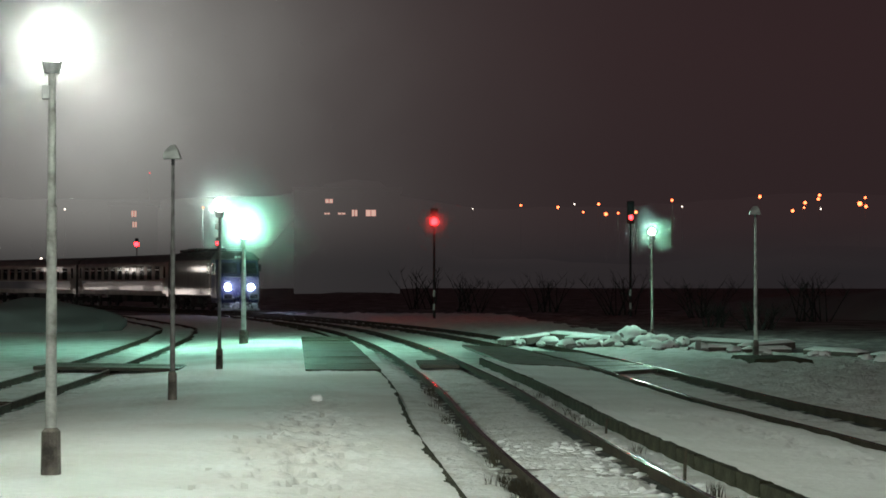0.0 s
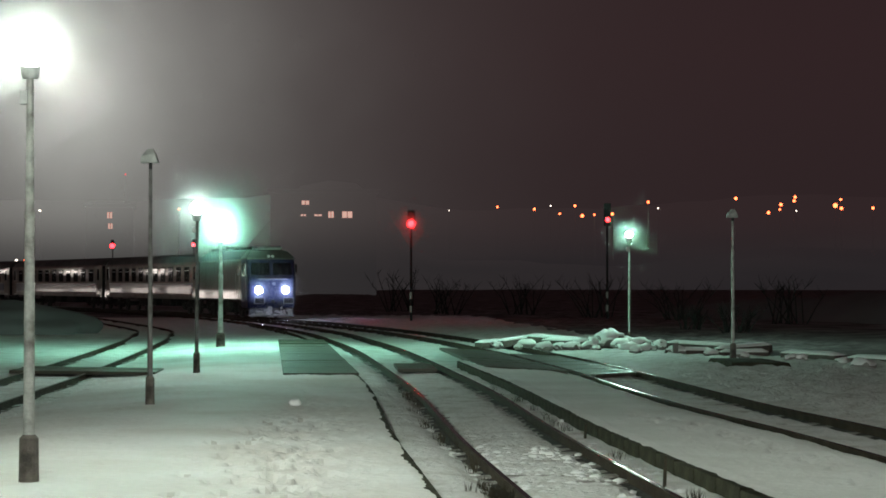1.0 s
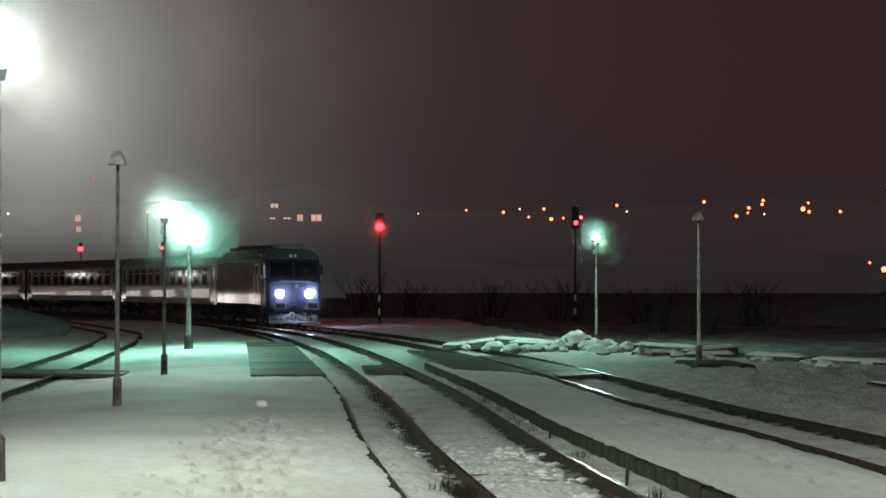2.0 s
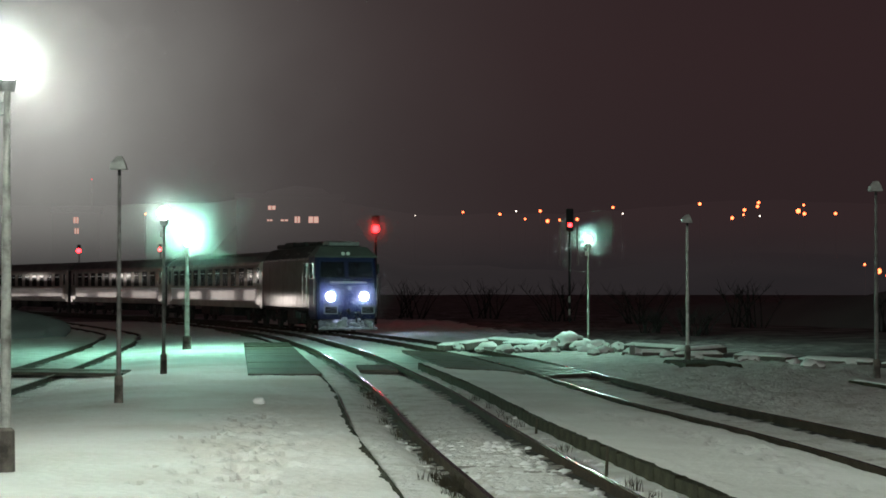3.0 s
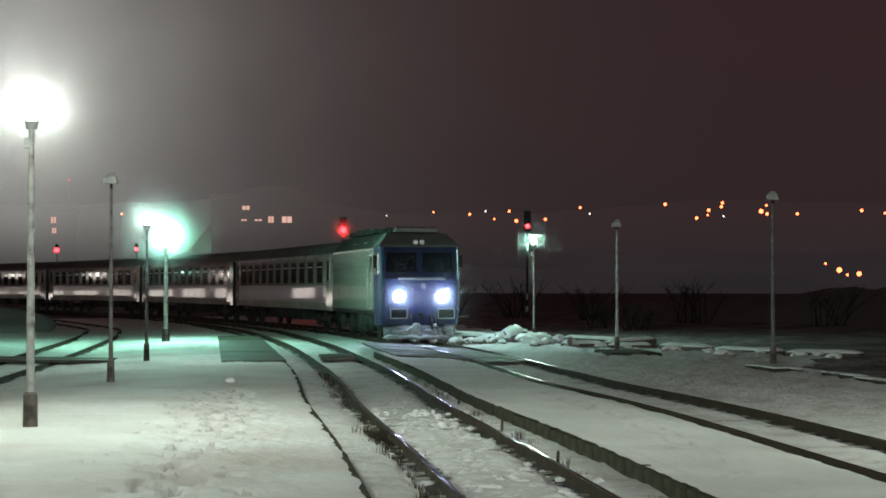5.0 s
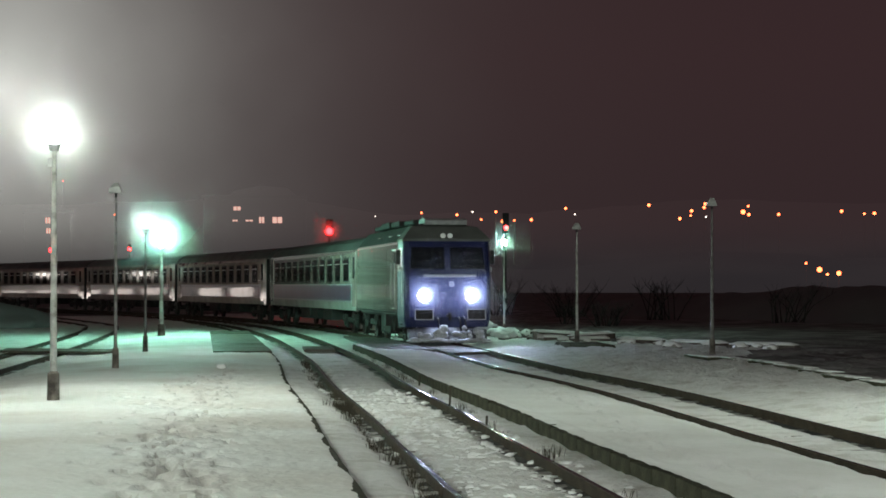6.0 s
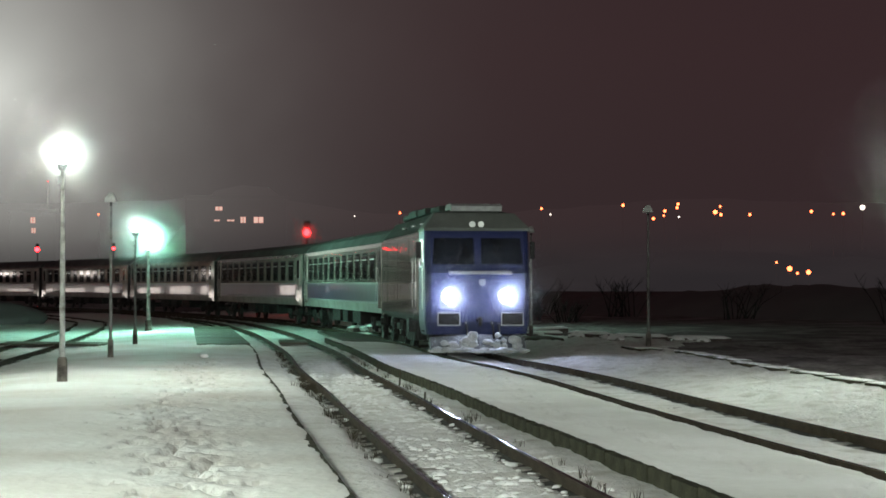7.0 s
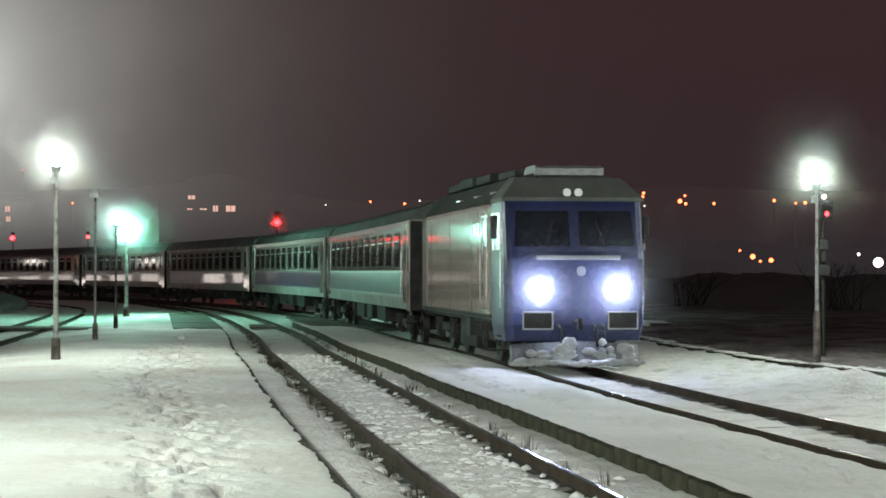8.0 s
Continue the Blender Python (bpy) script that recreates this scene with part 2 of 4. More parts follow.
def ground_z(x, y):
    xb, xa, xc = x_on(LINE_B, y), x_on(LINE_A, y), x_on(LINE_C, y)
    z = -0.115 + 0.03 * bumps(x, y, 1.1) + 0.022 * bumps(x, y, 4.5, 3)
    for c in (xa, xb, xc):
        for s in (-0.7525, 0.7525):
            d = abs(x - c - s)
            if d < 0.26:
                z -= 0.075 * (1 - d / 0.26) ** 0.6
    e = x - xa
    if -1.75 < e < -1.0 and y < 105:
        z += 0.075 * min(1.0, (-1.0 - e) / 0.25)
    d = x - xb
    if d > 1.3:
        z += 0.12 * min(1, (d - 1.3) / 1.5) + 0.075 * min(1, d - 1.3) * bumps(x, y, 1.6, 5) + 0.03 * bumps(x, y, 3.4, 6) + 0.07 * min(1, max(0, (d - 3) / 3)) * bumps(x, y, 0.4, 9)
    if y > 140 or abs(x) > 40:
        z += 0.3 * bumps(x, y, 0.05, 4)
    return float(z)


near_x = np.r_[np.linspace(-900, -60, 8), np.linspace(-45, -12, 14), np.arange(-11, 15.5, 0.11), np.linspace(16, 50, 18), np.linspace(70, 900, 8)]
near_y = np.r_[np.linspace(-400, -40, 6), np.linspace(-30, -10, 8), np.arange(-9, 62, 0.3), np.linspace(63, 160, 60), np.linspace(175, 400, 14), np.linspace(460, 2400, 8)]
yard = sheet("ground", lambda y: near_x, near_y, ground_z, SNOW_BALLAST)
# beyond the kerb stones and timbers the snow thins out to dark earth; the same dark colour covers everything past y 132
yard.data.materials.append(EARTH)
earth_y, earth_x = [-40.0, 18.0, 30.1, 40.9, 49.4, 56.3, 66.0, 69.9, 75.2, 84.6, 130.0], [15.5, 13.8, 11.7, 11.6, 11.3, 13.8, 11.4, 9.0, 7.2, 7.0, 4.0]
for p in yard.data.polygons:
    c = p.center
    if c.y > 132 or c.x > np.interp(c.y, earth_y, earth_x) + 0.5 * bumps(c.x, c.y, 0.5, 21) + 0.25 * bumps(c.x, c.y, 2.2, 22):
        p.material_index = 1
tagged(yard, "snow-covered ballast and rough ground of a railway yard", "ground", kind="structure")

rng = np.random.default_rng(5)
STEPS = []
for lane, count in ((-1.45, 92), (-1.95, 88), (-1.7, 80), (-2.35, 46), (-1.1, 30)):
    for k in range(count):
        y = -8 + 48 * k / count + rng.normal(0, 0.12)
        STEPS.append((edge_x(y) + lane + rng.normal(0, 0.13) + 0.13 * (-1) ** k + 0.25 * math.sin(y * 0.21), y, rng.uniform(0.12, 0.20)))
STEPS = np.array(STEPS)


def platform_z(x, y):
    z = 0.05 + 0.018 * bumps(x, y, 0.8, 2) + 0.006 * bumps(x, y, 3.5, 5)
    d = (edge_x(y) - x)
    trod = max(0.0, 1 - abs(d - 1.4) / 1.5)
    z += trod * 0.040 * bumps(x, y, 5.5, 8)
    if y < 42:
        dx, dy = (STEPS[:, 0] - x) / 0.09, (STEPS[:, 1] - y) / 0.19
        r = dx * dx + dy * dy
        hit = r < 2.2
        if hit.any():
            z -= float(np.max(STEPS[hit, 2] * np.exp(-r[hit] ** 2))) - 0.022 * float(np.max((r[hit] > 1.2)))
    left = x - (x_on(LINE_C, y) + 1.2)
    if left < 2.6:
        z -= 0.19 * (1 - max(0, left) / 2.6) ** 1.5
    if y > 76:
        z -= 0.2 * min(1, (y - 76) / 24)
    if d < 0.10:
        z -= 0.03 * (1 - d / 0.10)
    return float(z)


def platform_row(y):
    e, w = float(edge_x(y)), float(edge_x(y) - x_on(LINE_C, y) - 1.2)
    u = np.r_[np.arange(0, 3.6, 0.075), np.linspace(3.65, max(w, 4.2), 26)]
    u = u * (1.0 if w > 4.2 else w / 4.2)
    return e - u


plat_y = np.r_[np.linspace(-45, -9.5, 40), np.arange(-9.4, 44, 0.13), np.linspace(44.1, 105, 120)]
main_platform = sheet("platform", platform_row, plat_y, platform_z, SNOW_TROD)
tagged(main_platform, "low station platform under trodden snow with footprints", "platform", kind="structure")
# packed, darker snow inside the footprints
main_platform.data.materials.append(SNOW_PACKED)
for f in main_platform.data.polygons:
    if -9 < f.center.y < 42 and edge_x(f.center.y) - f.center.x < 3.4:
        q = ((STEPS[:, 0] - f.center.x) / 0.09) ** 2 + ((STEPS[:, 1] - f.center.y) / 0.19) ** 2
        if q.min() < 0.8:
            f.material_index = 1
# rough stone edge under the snow
bm = bmesh.new()
rings = []
for y in np.arange(-45, 105, 0.6):
    e = float(edge_x(y)) + 0.02 * noise.noise(Vector((y * 2.0, 0, 0)))
    rings.append([(e - 0.10, y, -0.25), (e + 0.012, y, -0.25), (e + 0.012, y, 0.03), (e - 0.10, y, 0.035)])
loft(bm, rings)
part("platform_edge", bm, KERB, main_platform, "dark worn stone platform edge")


STRIP_STEPS = np.array([(x_on(LINE_B, y) - 2.2 + 0.35 * math.sin(y * 0.25) + 0.15 * (-1) ** k + rng.normal(0, 0.06), y + rng.normal(0, 0.1))
                        for k, y in enumerate(np.arange(-6, 40, 0.62))])


def strip_z(x, y):
    z = 0.06 + 0.02 * bumps(x, y, 0.9, 6) + 0.008 * bumps(x, y, 4.0, 1)
    a, b = x - kerb_x(y), (x_on(LINE_B, y) - 0.95) - x
    m = (x_on(LINE_B, y) - 2.2) - x + 0.35 * math.sin(y * 0.25)
    z += 0.03 * max(0.0, 1 - abs(m) / 0.35) * bumps(x, y, 6.0, 7)
    if y < 40:
        dx, dy = (STRIP_STEPS[:, 0] - x) / 0.10, (STRIP_STEPS[:, 1] - y) / 0.22
        r = dx * dx + dy * dy
        if r.min() < 2.2:
            z -= 0.14 * math.exp(-r.min() ** 2) - (0.03 if r.min() > 1.2 else 0.0)
    if b < 0.5:
        z -= 0.10 * (1 - max(b, 0) / 0.5)
    if a < 0.15:
        z = max(z, 0.082 + 0.012 * bumps(x, y, 4.0, 1))
    return float(z)


def strip_row(y):
    a, b = float(kerb_x(y)) - 0.115 + 0.035 * noise.noise(Vector((y * 1.7, 4.0, 0))) + 0.02 * noise.noise(Vector((y * 6.0, 9.0, 0))), float(x_on(LINE_B, y) - 0.92)
    return np.linspace(a, b, 34)


strip_y = np.r_[np.linspace(-45, -10, 30), np.arange(-9.9, 40, 0.16), np.linspace(40.2, 60, 50)]
strip = sheet("platform", strip_row, strip_y, strip_z, SNOW)
tagged(strip, "narrow low platform between the tracks under smooth snow", "platform", kind="structure")

# ---------------------------------------------------------------- tracks
PROFILE = [(-0.07, -0.172), (0.07, -0.172), (0.07, -0.160), (0.012, -0.135), (0.010, -0.045), (0.036, -0.034),
           (0.036, -0.006), (0.030, 0.0), (-0.030, 0.0), (-0.036, -0.006), (-0.036, -0.034), (-0.010, -0.045), (-0.012, -0.135), (-0.07, -0.160)]


def rail_mesh(line, side, head):
    c = beside(line, side)
    t = np.gradient(c, axis=0)
    t /= np.linalg.norm(t, axis=1)[:, None]
    nrm = np.stack([t[:, 1], -t[:, 0]], 1)
    rings = [[(p[0] + u * q[0], p[1] + u * q[1], w) for u, w in PROFILE] for p, q in zip(c[::3], nrm[::3])]
    bm = bmesh.new()
    loft(bm, rings, mi=lambda j: 1 if j == 7 else 0)
    return bm


def track(line, label, head, z, s0, s1):
    tr = thing("railway_track", label, "railway track")
    tr.location.z = z
    for side in (0.7525, -0.7525):
        part("rail", rail_mesh(line, side, head), [RUST, head], tr, "steel rail with a worn head")
    # dark strip beside each rail, shade of the rail web put into its colour
    for side in (0.7525, -0.7525):
        cl = beside(line, side)
        k = cl[:, 1] < 130
        left, right = beside(cl, 0.15)[k], beside(cl, -0.11)[k]
        bm = bmesh.new()
        rings = []
        for n, (p, q) in enumerate(zip(left, right)):
            w = [0.05 * noise.noise(Vector((p[1] * 1.9, side * 9, m * 5.0))) + 0.06 * noise.noise(Vector((p[1] * 5.7, side * 5, m * 3.0))) for m in (0, 1)]
            rings.append([(p[0] + w[0], p[1], -0.158), (p[0] * 0.5 + q[0] * 0.5, p[1], -0.140), (q[0] + w[1], q[1], -0.158)])
        loft(bm, rings, closed=False)
        part("ballast_shade", bm, BALLAST, tr, "dark bare ballast beside the rail, rail shade in its colour")
    run = lengths(line)
    bm = bmesh.new()
    box(bm, (0, 0, -0.245), (2.5, 0.24, 0.14), 0.02)
    me = finish(bm, SLEEPER, name="sleeper")
    for s in np.arange(s0, s1, 0.62):
        p, q = at(line, s, run), at(line, s + 0.1, run)
        ob = new("sleeper", me)
        ob.parent = tr
        ob.matrix_basis = pose(p[0], p[1], 0.030 + 0.012 * rng.normal(), 0, 0, math.degrees(math.atan2(q[1] - p[1], q[0] - p[0])) - 90)
    return tr


track(LINE_A, "curving snowy railway track with dark rails", POLISHED, 0.0, 50, 130)
track(LINE_B, "curving snowy railway track on which the train comes", POLISHED, 0.0, 62, 130)
track(LINE_C, "disused snowed-in railway track with rusty rails", DULL_HEAD, -0.02, 90, 140)

# ---------------------------------------------------------------- kerb blocks, crossing
kerb = thing("kerb", "row of dark mossy concrete kerb blocks with broken corners", "kerb", kind="structure")
bm = bmesh.new()
box(bm, (0, 0, 0), (0.16, 0.985, 0.30), 0.018)
kerb_me = finish(bm, KERB, name="kerb_block")
for y in np.arange(-14, 60, 1.0):
    a, b = kerb_x(y), kerb_x(y + 1.0)
    ob = new("kerb_block", kerb_me)
    ob.parent = kerb
    ob.matrix_basis = pose((a + b) / 2 - 0.06, y + 0.5, -0.095 + 0.008 * rng.normal(), rng.normal() * 0.6, rng.normal() * 1.2, -math.degrees(math.atan2(b - a, 1.0)))


def deck(label, corners, z, boards):
    """A flat deck of boards between four corners (two near, two far)."""
    d = thing("crossing_deck", label, "crossing deck", "decks of the foot crossing")
    (ax, ay), (bx, by), (cx, cy), (dx, dy) = corners
    for k in range(boards):
        u, v = k / boards, (k + 0.965) / boards
        def mixp(w):
            return ((ax + (dx - ax) * w, ay + (dy - ay) * w), (bx + (cx - bx) * w, by + (cy - by) * w))
        (p, q), (r, s) = mixp(u), mixp(v)
        top = z + 0.006 * rng.normal()
        bm = bmesh.new()
        loft(bm, [[(*p, top - 0.08), (*q, top - 0.08), (*q, top), (*p, top)], [(*r, top - 0.08), (*s, top - 0.08), (*s, top), (*r, top)]])
        part("board", bm, TIMBER, d)
    return d


deck("dark wet timber deck swept free of snow on the platform", [(-3.26, 53.0), (-1.55, 53.2), (-3.50, 78.8), (-5.10, 78.5)], 0.085, 26)
deck("dark wet timber boards between the rails of a foot crossing", [(-0.69, 57.1), (0.28, 57.1), (0.13, 60.5), (-0.82, 60.5)], 0.0, 8)
deck("dark wet timber boards across the strip between tracks", [(1.40, 56.6), (3.27, 54.0), (2.12, 66.9), (0.54, 70.0)], 0.085, 14)
deck("dark wet timber boards inside the far track crossing", [(3.77, 54.0), (5.00, 55.3), (3.92, 65.2), (2.61, 67.1)], 0.0, 10)
deck("dark timber laid across a disused track", [(-10.03, 55.9), (-6.38, 54.8), (-6.47, 57.1), (-10.12, 58.5)], 0.012, 3)

# ---------------------------------------------------------------- lamp posts
LAMP_GLASS = glow("lit_lamp_glass", (0.90, 1.0, 0.92), 40.0)
LAMP_GLASS_TEAL = glow("lit_teal_lamp_glass", (0.42, 1.0, 0.78), 25.0)
DEAD_GLASS = mat("unlit_lamp_glass", (0.45, 0.46, 0.44), 0.3, scale=6.0, vary=0.3)


def lamp_post(x, y, z, top, label, glass=None, light=None, shaft=POLE_PAINT, sleeve=0.50, lean=0.0, turn=0.0, fat=1.0, globe=0.20, drop=False):
    """A round post with a thick sleeve at its foot, a collar, a fuse box and a lamp head."""
    p = thing("lamp_post", label, "lamp post", "lamp posts of the station", m=pose(x, y, z, 0, lean, turn))
    h = top - z
    bm = bmesh.new()
    rod(bm, (0, 0, -0.15), (0, 0, sleeve * 0.92), 0.115 * fat, 0.105 * fat, 14)
    rod(bm, (0, 0, sleeve * 0.92), (0, 0, sleeve), 0.105 * fat, 0.068 * fat, 14)
    part("sleeve", bm, POLE_DARK, p, "dark weathered foot sleeve")
    bm = bmesh.new()
    rod(bm, (0, 0, sleeve - 0.02), (0, 0, h * 0.62), 0.064 * fat, 0.054 * fat, 14)
    rod(bm, (0, 0, h * 0.62), (0, 0, h - 0.22), 0.046 * fat, 0.040 * fat, 14)
    rod(bm, (0, 0, h * 0.62 - 0.04), (0, 0, h * 0.62 + 0.03), 0.062 * fat, 0.058 * fat, 14)
    part("shaft", bm, shaft, p)
    if glass:
        bm = bmesh.new()
        box(bm, (-0.06, 0, h - 0.50), (0.09, 0.10, 0.15), 0.012)
        part("fuse_box", bm, STEEL, p, "small grey fuse box")
        bm = bmesh.new()
        rod(bm, (0, 0, h - 0.30), (0, 0, h - 0.18), 0.085, 0.11, 16)
        part("collar", bm, STEEL, p)
        bm = bmesh.new()
        if drop:
            bmesh.ops.create_cone(bm, cap_ends=True, segments=20, radius1=globe * 0.35, radius2=globe, depth=globe * 2.6, matrix=Matrix.Translation((0, 0, h - 0.02)))
            ball(bm, (0, 0, h + globe * 1.28), globe, (1, 1, 0.55), 3)
        else:
            ball(bm, (0, 0, h), globe, (1, 1, 1), 3)
        g = part("globe", bm, glass, p, "glaring lit lamp globe", True)
        g.visible_shadow = False
        if light:
            lamp_light(x, y, top, *light)
    else:
        bm = bmesh.new()
        rod(bm, (0, 0, h - 0.24), (0, 0, h - 0.10), 0.03, 0.03, 10)
        part("neck", bm, BLACK, p)
        bm = bmesh.new()
        loft(bm, [[(-0.16, -0.12, h - 0.13), (0.14, -0.12, h - 0.13), (0.14, 0.12, h - 0.13), (-0.16, 0.12, h - 0.13)],
                  [(-0.15, -0.11, h - 0.02), (0.09, -0.10, h + 0.02), (0.09, 0.10, h + 0.02), (-0.15, 0.11, h - 0.02)],
                  [(-0.05, -0.05, h + 0.10), (0.04, -0.05, h + 0.11), (0.04, 0.05, h + 0.11), (-0.05, 0.05, h + 0.10)]])
        part("head", bm, DEAD_GLASS, p, "unlit lamp head dusted with snow")
    return p


lamp_post(-4.42, 29.81, 0.04, 4.60, "white-painted lamp post with flaking paint and a glaring lit globe", LAMP_GLASS, (1600, MERCURY), globe=0.18, fat=0.95)
lamp_post(-4.86, 42.57, 0.04, 4.33, "grey lamp post with an unlit head and a dark foot sleeve", shaft=POLE_GREY, fat=0.72)
lamp_post(-5.35, 54.26, 0.03, 3.87, "dark lamp post with a small lit lamp", LAMP_GLASS, (500, (0.72, 1.0, 0.88)), shaft=POLE_GREY, globe=0.16, fat=0.72)
lamp_post(-6.55, 72.21, 0.0, 3.81, "pale lamp post with a drop-shaped teal lit lamp", LAMP_GLASS_TEAL, (3000, TEAL), fat=1.35, globe=0.24, drop=True)
lamp_post(7.10, 74.92, -0.05, 3.77, "thin lamp post with a small lit lamp behind a snowy heap", LAMP_GLASS, (1500, (0.55, 1.0, 0.80)), shaft=POLE_PAINT, fat=0.65, globe=0.12)
lamp_post(8.61, 62.85, -0.05, 4.07, "thin unlit lamp post standing by a concrete slab", shaft=POLE_PAINT, fat=0.8)
lamp_post(11.27, 52.23, -0.05, 4.45, "grey unlit lamp post at the edge of the snow", shaft=POLE_GREY, fat=0.8)
lamp_post(12.04, 25.82, -0.05, 4.07, "pale lamp post with a bright lit globe and a thick foot", LAMP_GLASS, (1150, MERCURY), fat=0.75, globe=0.16, sleeve=1.25)
# further along the same platforms, behind and beside the camera
lamp_post(-11.5, 14.0, -0.05, 4.6, "lit lamp post on the far side of the platform", LAMP_GLASS, (1500, MERCURY), globe=0.2)
lamp_post(-4.2, 6.0, 0.04, 4.0, "lit lamp post further along the platform", LAMP_GLASS, (1350, MERCURY), globe=0.2)
lamp_post(-2.4, -20.0, 0.04, 4.0, "lit lamp post further along the platform", LAMP_GLASS, (14500, (0.93, 1.0, 0.92)), globe=0.2)
lamp_post(11.3, 12.0, -0.05, 4.0, "lit lamp post at the edge of the snow", LAMP_GLASS, (620, (0.93, 1.0, 0.92)), globe=0.2)
lamp_post(11.8, -3.0, -0.05, 4.0, "lit lamp post at the edge of the snow", LAMP_GLASS, (620, (0.93, 1.0, 0.92)), globe=0.2)

# ---------------------------------------------------------------- mist flecks added round the lit lamps for their halos
MIST = mat("mist_halo", (0.30, 0.30, 0.30), 0.9, scale=3.0, vary=0.05, spec=0.1)


def mist_cloud(x, y, z, count, reach, size, seed):
    """Fine mist flecks making the lamp's halo, many and tiny, thinning out from it."""
    r = np.random.default_rng(seed)
    way = r.normal(size=(count, 3))
    way /= np.linalg.norm(way, axis=1)[:, None]
    far = 0.22 - reach * 0.30 * np.log(1 - 0.96 * r.random(count))
    p = np.array([x, y, z]) + way * far[:, None]
    return flecks_at(p, size, r)


# tiny triangles placed where a lamp's halo should show
def flecks_at(p, size, r, category="mist", material=MIST):
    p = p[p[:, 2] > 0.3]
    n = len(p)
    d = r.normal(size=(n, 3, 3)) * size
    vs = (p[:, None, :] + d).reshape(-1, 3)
    me = bpy.data.meshes.new("mist_halo")
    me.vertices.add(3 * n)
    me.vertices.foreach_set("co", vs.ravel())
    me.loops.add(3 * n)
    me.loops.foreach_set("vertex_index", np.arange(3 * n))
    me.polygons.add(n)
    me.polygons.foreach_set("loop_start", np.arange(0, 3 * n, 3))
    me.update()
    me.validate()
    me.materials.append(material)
    ob = new("mist_halo", me)
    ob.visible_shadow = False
    return tagged(ob, "fine mist flecks added round a lamp for its halo", category, kind="stuff")


mist_cloud(-4.42, 29.81, 4.60, 460000, 4.6, 0.00108, 1)
mist_cloud(-5.35, 54.26, 3.87, 110000, 3.4, 0.0024, 2)
mist_cloud(-6.55, 72.21, 3.91, 430000, 2.8, 0.0021, 3)
mist_cloud(7.10, 74.92, 3.77, 90000, 1.3, 0.0013, 4)
mist_cloud(12.04, 25.82, 4.07, 300000, 2.6, 0.00116, 5)
mist_cloud(-0.30, 114.6, 5.33, 30000, 1.6, 0.0060, 6)

# ---------------------------------------------------------------- signals
RED = glow("red_signal_lens", (1.0, 0.010, 0.014), 24.0)
RED_FAR = glow("red_warning_lens", (1.0, 0.05, 0.06), 1.5)


def signal(x, y, z, lens, label, up=0.75, down=0.35, r=0.16, bands=True, m_r=0.075):
    """A colour-light signal: mast, black head with hoods, one red lens."""
    s = thing("railway_signal", label, "railway signal", "colour-light signals", m=pose(x, y, z))
    h = lens - z
    bm = bmesh.new()
    rod(bm, (0, 0.12, -0.2), (0, 0.12, h + up * 0.6), m_r, m_r * 0.8, 12)
    part("mast", bm, BLACK, s)
    bm = bmesh.new()
    box(bm, (0, 0, h + (up - down) / 2), (0.42, 0.16, up + down), 0.05)
    part("head", bm, BLACK, s, "black signal head")
    for k in range(3):
        zz = h + k * (up - 0.12) / 2.4
        bm = bmesh.new()
        rod(bm, (0, -0.08, zz + 0.01), (0, -0.22, zz + 0.01), 0.115, 0.125, 16)
        part("hood", bm, BLACK, s)
    bm = bmesh.new()
    rod(bm, (0, -0.22, h), (0, -0.235, h), r, r, 20)
    part("lens", bm, RED, s, "lit red lens")
    if bands:
        for k in range(2):
            bm = bmesh.new()
            box(bm, (-0.02, 0.03, 1.5 - k * 0.75), (0.13, 0.02, 0.36), 0.006)
            part("plate", bm, FRAME, s, "pale marker plate")
    return s


signal(-0.30, 115.0, -0.1, 5.33, "tall dark railway signal showing red beyond the tracks", r=0.19)
lamp_light(-0.3, 114.5, 5.33, 90, (1.0, 0.03, 0.03), 0.12)
signal(10.91, 119.0, -0.1, 5.69, "dark railway signal showing red beside the yard", r=0.12, up=0.95)
signal(-37.41, 250.0, -0.2, 6.64, "far railway signal showing red behind the train", r=0.30, bands=False)
signal(-27.86, 255.0, -0.2, 6.87, "far small railway signal showing red", r=0.19, bands=False)
sg = signal(13.42, 30.2, -0.05, 3.39, "slim railway signal with stacked black heads showing a small red light", up=0.32, down=0.12, r=0.045, bands=False, m_r=0.05)
for zz, w in ((2.72, 0.30), (2.45, 0.16), (2.12, 0.45)):
    bm = bmesh.new()
    box(bm, (-0.03, 0, zz), (w * 0.7, 0.2, 0.26), 0.03)
    part("box", bm, BLACK, sg)

# ---------------------------------------------------------------- debris by the yard's edge


def snowy_bar(name, label, category, a, b, w, h, material=LOG, group="", wobble=0.03, cap=1.0):
    """A bar lying from a to b with a cap of snow along its top."""
    a, b = Vector(a), Vector(b)
    d = b - a
    q = d.to_track_quat("X", "Z").to_matrix().to_4x4()
    t = thing(name, label, category, group, m=Matrix.Translation((a + b) / 2) @ q)
    L = d.length
    bm = bmesh.new()
    box(bm, (0, 0, 0), (L, w, h), min(w, h) * 0.15)
    part("bar", bm, material, t)
    bm = bmesh.new()
    rings = []
    n = max(8, int(L / 0.22))
    for i in range(n + 1):
        x = (i / n - 0.5) * (L - 0.02)
        k = 1 + wobble * 6 * noise.noise(Vector((x * 2.3, a.x, a.y)))
        e = 0.25 if i in (0, n) else 1.0
        rings.append([(x, -w * 0.52, h * 0.44), (x, -w * 0.38 * k, h * 0.5 + 0.06 * k * e * cap), (x, 0, h * 0.5 + 0.09 * k * e * cap), (x, w * 0.38 * k, h * 0.5 + 0.06 * k * e * cap), (x, w * 0.52, h * 0.44)])
    loft(bm, rings)
    part("snow_cap", bm, SNOW_CAP, t, "soft cap of snow", True)
    return t


